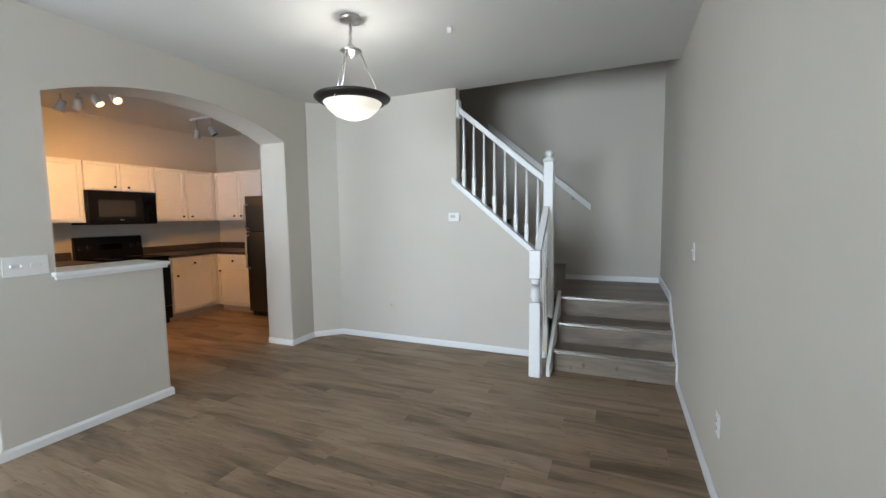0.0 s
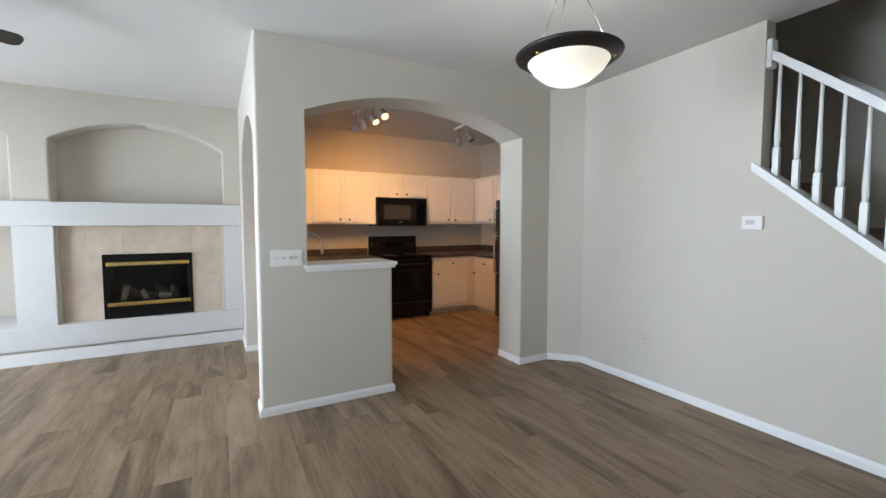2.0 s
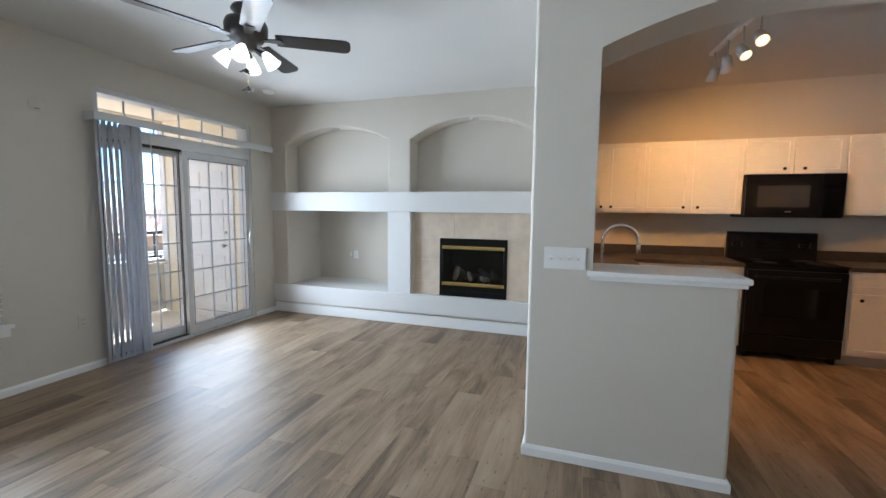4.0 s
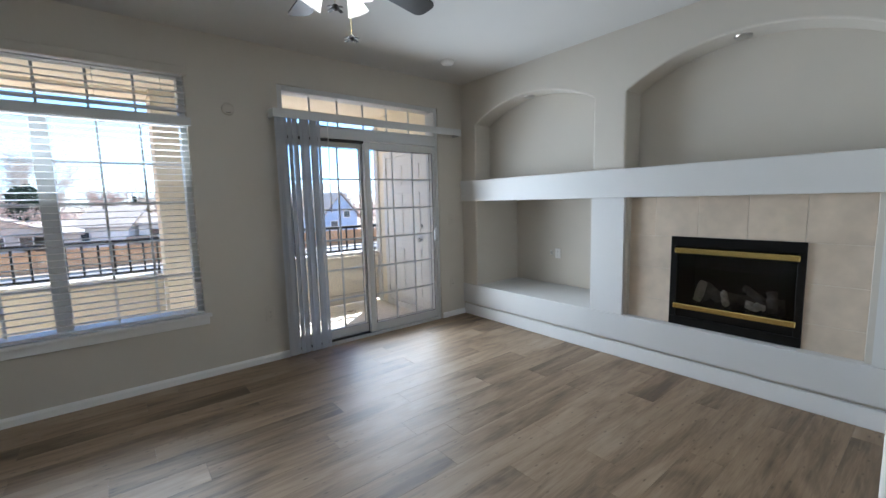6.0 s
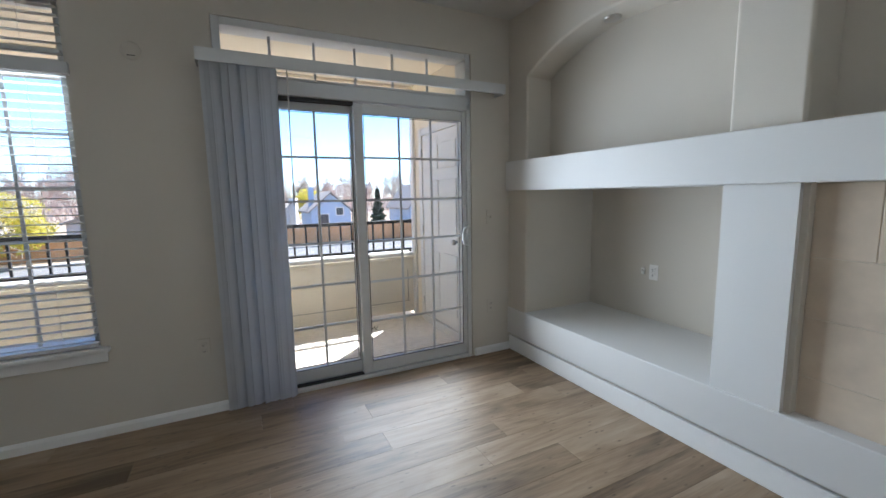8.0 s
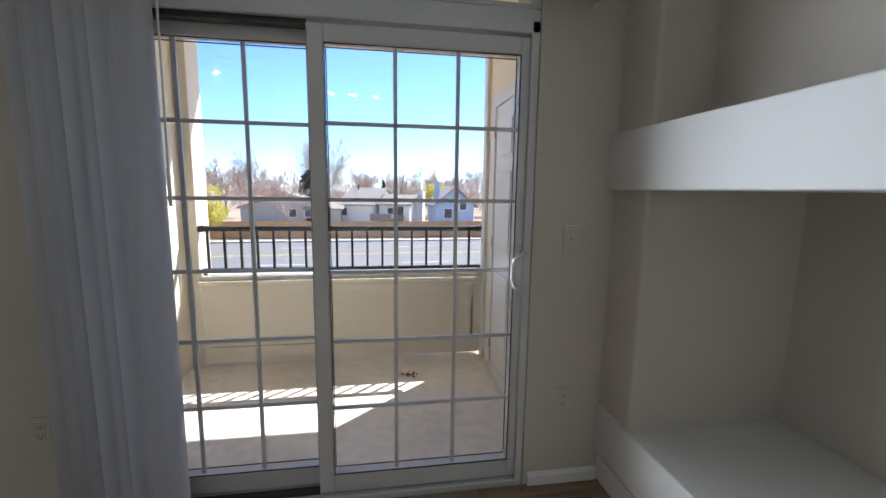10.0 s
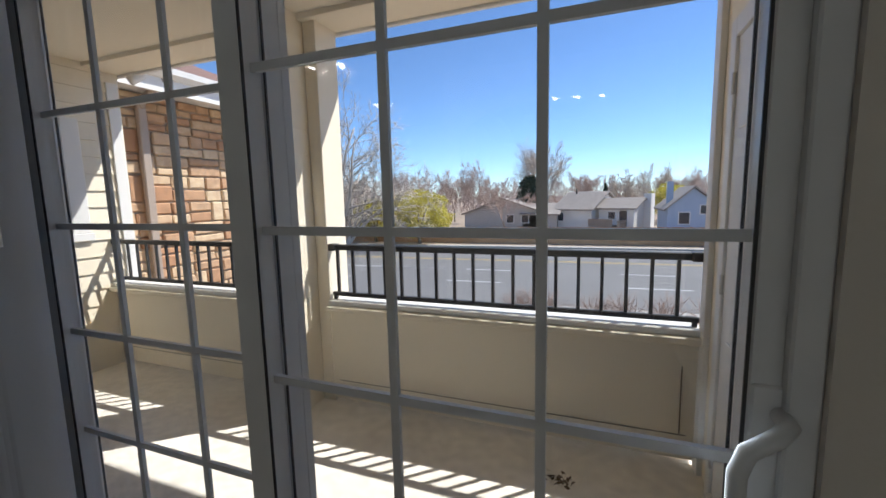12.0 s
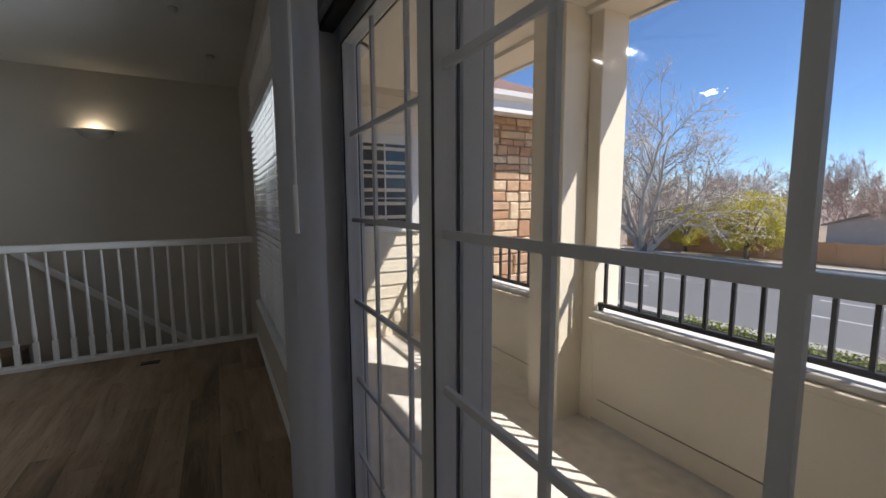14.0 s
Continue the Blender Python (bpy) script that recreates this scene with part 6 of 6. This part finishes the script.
# low black garden fence along the planting strip
gf = base("garden_fence", 1.6, -16.05, GZ, "low black metal garden fence beside the lawn", "fence")
for z in (0.12, 0.36):
    lpart("rail", boxes([(-6.2, 6.2, -0.012, 0.012, z, z + 0.03)]), RAILMETAL, gf)
pk = lpart("picket", boxes([(-0.011, 0.011, -0.011, 0.011, 0, 0.46)]), RAILMETAL, gf)
pk.matrix_basis = pose(-6.2, 0, 0)
for i in range(1, 63):
    o = new("picket", pk.data)
    o.parent = gf
    o.matrix_basis = pose(-6.2 + 0.2 * i, 0, 0)

# houses beyond the fence
ROOFG = material("grey_shingle", (0.32, 0.28, 0.245), 0.9, grain=3, vary=0.15, bump=0.4, bump_scale=8)
SIDEW = material("pale_siding", (0.82, 0.78, 0.72), 0.75, grain=3, vary=0.04)
SIDEG = material("grey_siding", (0.50, 0.46, 0.42), 0.75, grain=3, vary=0.05)
SIDEB = material("blue_siding", (0.42, 0.50, 0.62), 0.75, grain=3, vary=0.05)
WINDK = material("house_window_glass", (0.05, 0.06, 0.07), 0.08)
DECK = material("deck_wood", (0.30, 0.24, 0.19), 0.85, grain=5, vary=0.2)


def house(x, y, w, d, eave, ridge, side, label, windows, ridge_along="x", rz=0, extras=None):
    """A gabled house; windows: rows of x, z, width, height on the front (towards the street)."""
    ob = base("house", x, y, GZ, label, "house", "houses beyond the fence", rz=rz)
    lpart("wall", boxes([(-w / 2, w / 2, -d / 2, d / 2, 0, eave)]), side, ob)
    o = 0.4
    if ridge_along == "x":
        lpart("gable", prism([(-d / 2, eave), (d / 2, eave), (0, ridge - 0.1)], -w / 2, w / 2, axis="x"), side, ob)
        k = (ridge - eave) / (d / 2)
        for sgn in (-1, 1):
            lpart("roof", prism([(0, ridge), (sgn * (d / 2 + o), eave - k * o), (sgn * (d / 2 + o), eave - k * o + 0.18), (0, ridge + 0.18)], -w / 2 - o, w / 2 + o, axis="x"), ROOFG, ob)
    else:
        lpart("gable", prism([(-w / 2, eave), (w / 2, eave), (0, ridge - 0.1)], -d / 2, d / 2, axis="y"), side, ob)
        k = (ridge - eave) / (w / 2)
        for sgn in (-1, 1):
            lpart("roof", prism([(0, ridge), (sgn * (w / 2 + o), eave - k * o), (sgn * (w / 2 + o), eave - k * o + 0.18), (0, ridge + 0.18)], -d / 2 - o, d / 2 + o, axis="y"), ROOFG, ob)
    f = d / 2
    for wx, wz, ww, wh in windows:
        c = lpart("window", boxes([(wx - ww / 2 - 0.1, wx + ww / 2 + 0.1, f, f + 0.05, wz - 0.1, wz + wh + 0.1)]), EXTWHITE, ob)
        pn = boxes([(wx - ww / 2, wx + ww / 2, f + 0.045, f + 0.06, wz, wz + wh)])
        g = obj("pane", pn, WINDK)
        g.parent = c
    for nm, r, m_ in extras or ():
        lpart(nm, boxes([r]), m_, ob)
    return ob


house(7.4, -60.5, 11.0, 8.0, 2.2, 4.1, SIDEG, "low grey gable-fronted house behind the fence", [(-0.9, 1.0, 0.9, 1.0), (-2.9, 1.0, 0.9, 1.0)], "y", extras=[("chimney", (2.2, 2.9, -1.5, -0.8, 2.6, 4.9), DECK)])
house(2.6, -60.0, 4.4, 7.0, 2.1, 3.3, SIDEG, "low grey house wing with a shingle roof", [])
house(-3.24, -60.9, 5.0, 8.4, 2.7, 4.75, SIDEW, "two-storey pale house with a grey shingle roof", [(1.7, 1.2, 0.8, 1.0)], rz=-25, extras=[("vent_pipe", (1.3, 1.42, 0.6, 0.72, 4.4, 5.3), DARKMETAL)])
house(-7.62, -58.2, 4.3, 5.0, 2.8, 3.85, SIDEW, "pale house wing with a raised wooden deck", [(0.5, 1.5, 0.8, 0.8), (-0.9, 0.7, 0.9, 1.8)], rz=-25, extras=[("deck", (-0.4, 2.6, 2.5, 4.4, 0.6, 0.75), DECK), ("deck_rail", (-0.4, 2.6, 4.34, 4.4, 1.45, 1.55), DECK), ("deck_panel", (-0.4, 2.6, 4.36, 4.39, 0.75, 1.45), DECK), ("deck_stair_wall", (-1.3, -0.9, 2.6, 4.2, 0.1, 1.4), DECK), ("chimney", (-3.0, -2.16, -1.6, -0.4, 0, 4.5), SIDEW)])
house(-13.5, -53.0, 4.6, 8.0, 3.0, 5.0, SIDEB, "light blue two-storey house with a dormer", [(0.8, 1.4, 0.9, 1.1), (-1.0, 2.4, 0.8, 0.8)], "y", extras=[("chimney", (1.5, 2.1, 1.0, 1.6, 3, 5.7), SIDEB)])
house(-25.8, -53.0, 4.6, 8.0, 3.2, 5.9, SIDEB, "pale blue gable-fronted house", [(1.0, 1.2, 0.9, 1.1), (-0.8, 2.8, 0.8, 0.8)], "y")
house(24.0, -58.0, 9.0, 8.0, 2.6, 4.6, SIDEG, "low grey house behind the willows", [(1.0, 0.9, 1.0, 1.2)])
gt = base("dark_gate", -11.0, -41.4, GZ, "dark gate at the end of the fence", "gate")
lpart("leaf", boxes([(-0.5 + 0.14 * i, -0.37 + 0.14 * i, -0.02, 0.02, 0.05, 1.6) for i in range(7)]), DARKMETAL, gt)

# ---------------------------------------------------------------- floor boards, last
PW, PL, GAP = 0.181, 1.22, 0.0004
board_mesh = {}
rngf = random.Random(12)
def board(x0, x1, y0, y1):
    w, l = round(y1 - y0, 3), round(x1 - x0, 2)
    if l < 0.04 or w < 0.01:
        return
    if (l, w) not in board_mesh:
        b = box(-l / 2 + GAP, l / 2 - GAP, -w / 2 + GAP, w / 2 - GAP, -0.008, 0.0, 0.0004, 1)
        me = bpy.data.meshes.new("floor_board")
        b.to_mesh(me)
        b.free()
        me.materials.append(FLOORWOOD)
        board_mesh[(l, w)] = me
    o = new("floor_board", board_mesh[(l, w)])
    o.location = ((x0 + x1) / 2, (y0 + y1) / 2, 0)
    o.parent = floor


y = -2.18
while y < 5.32:
    y1 = y + PW
    off = rngf.choice((0.0, 0.2, 0.41, 0.61, 0.81, 1.02))
    lo = -5.54 if y < 1.4 else -6.2
    hi = RX - 0.045 if y1 < -0.12 else EX
    if y > 4.42:
        hi = -3.3
    x = lo - off
    while x < hi:
        a, b_ = max(x, lo), min(x + PL, hi)
        board(a, b_, y, y1)
        x += PL
    y = y1
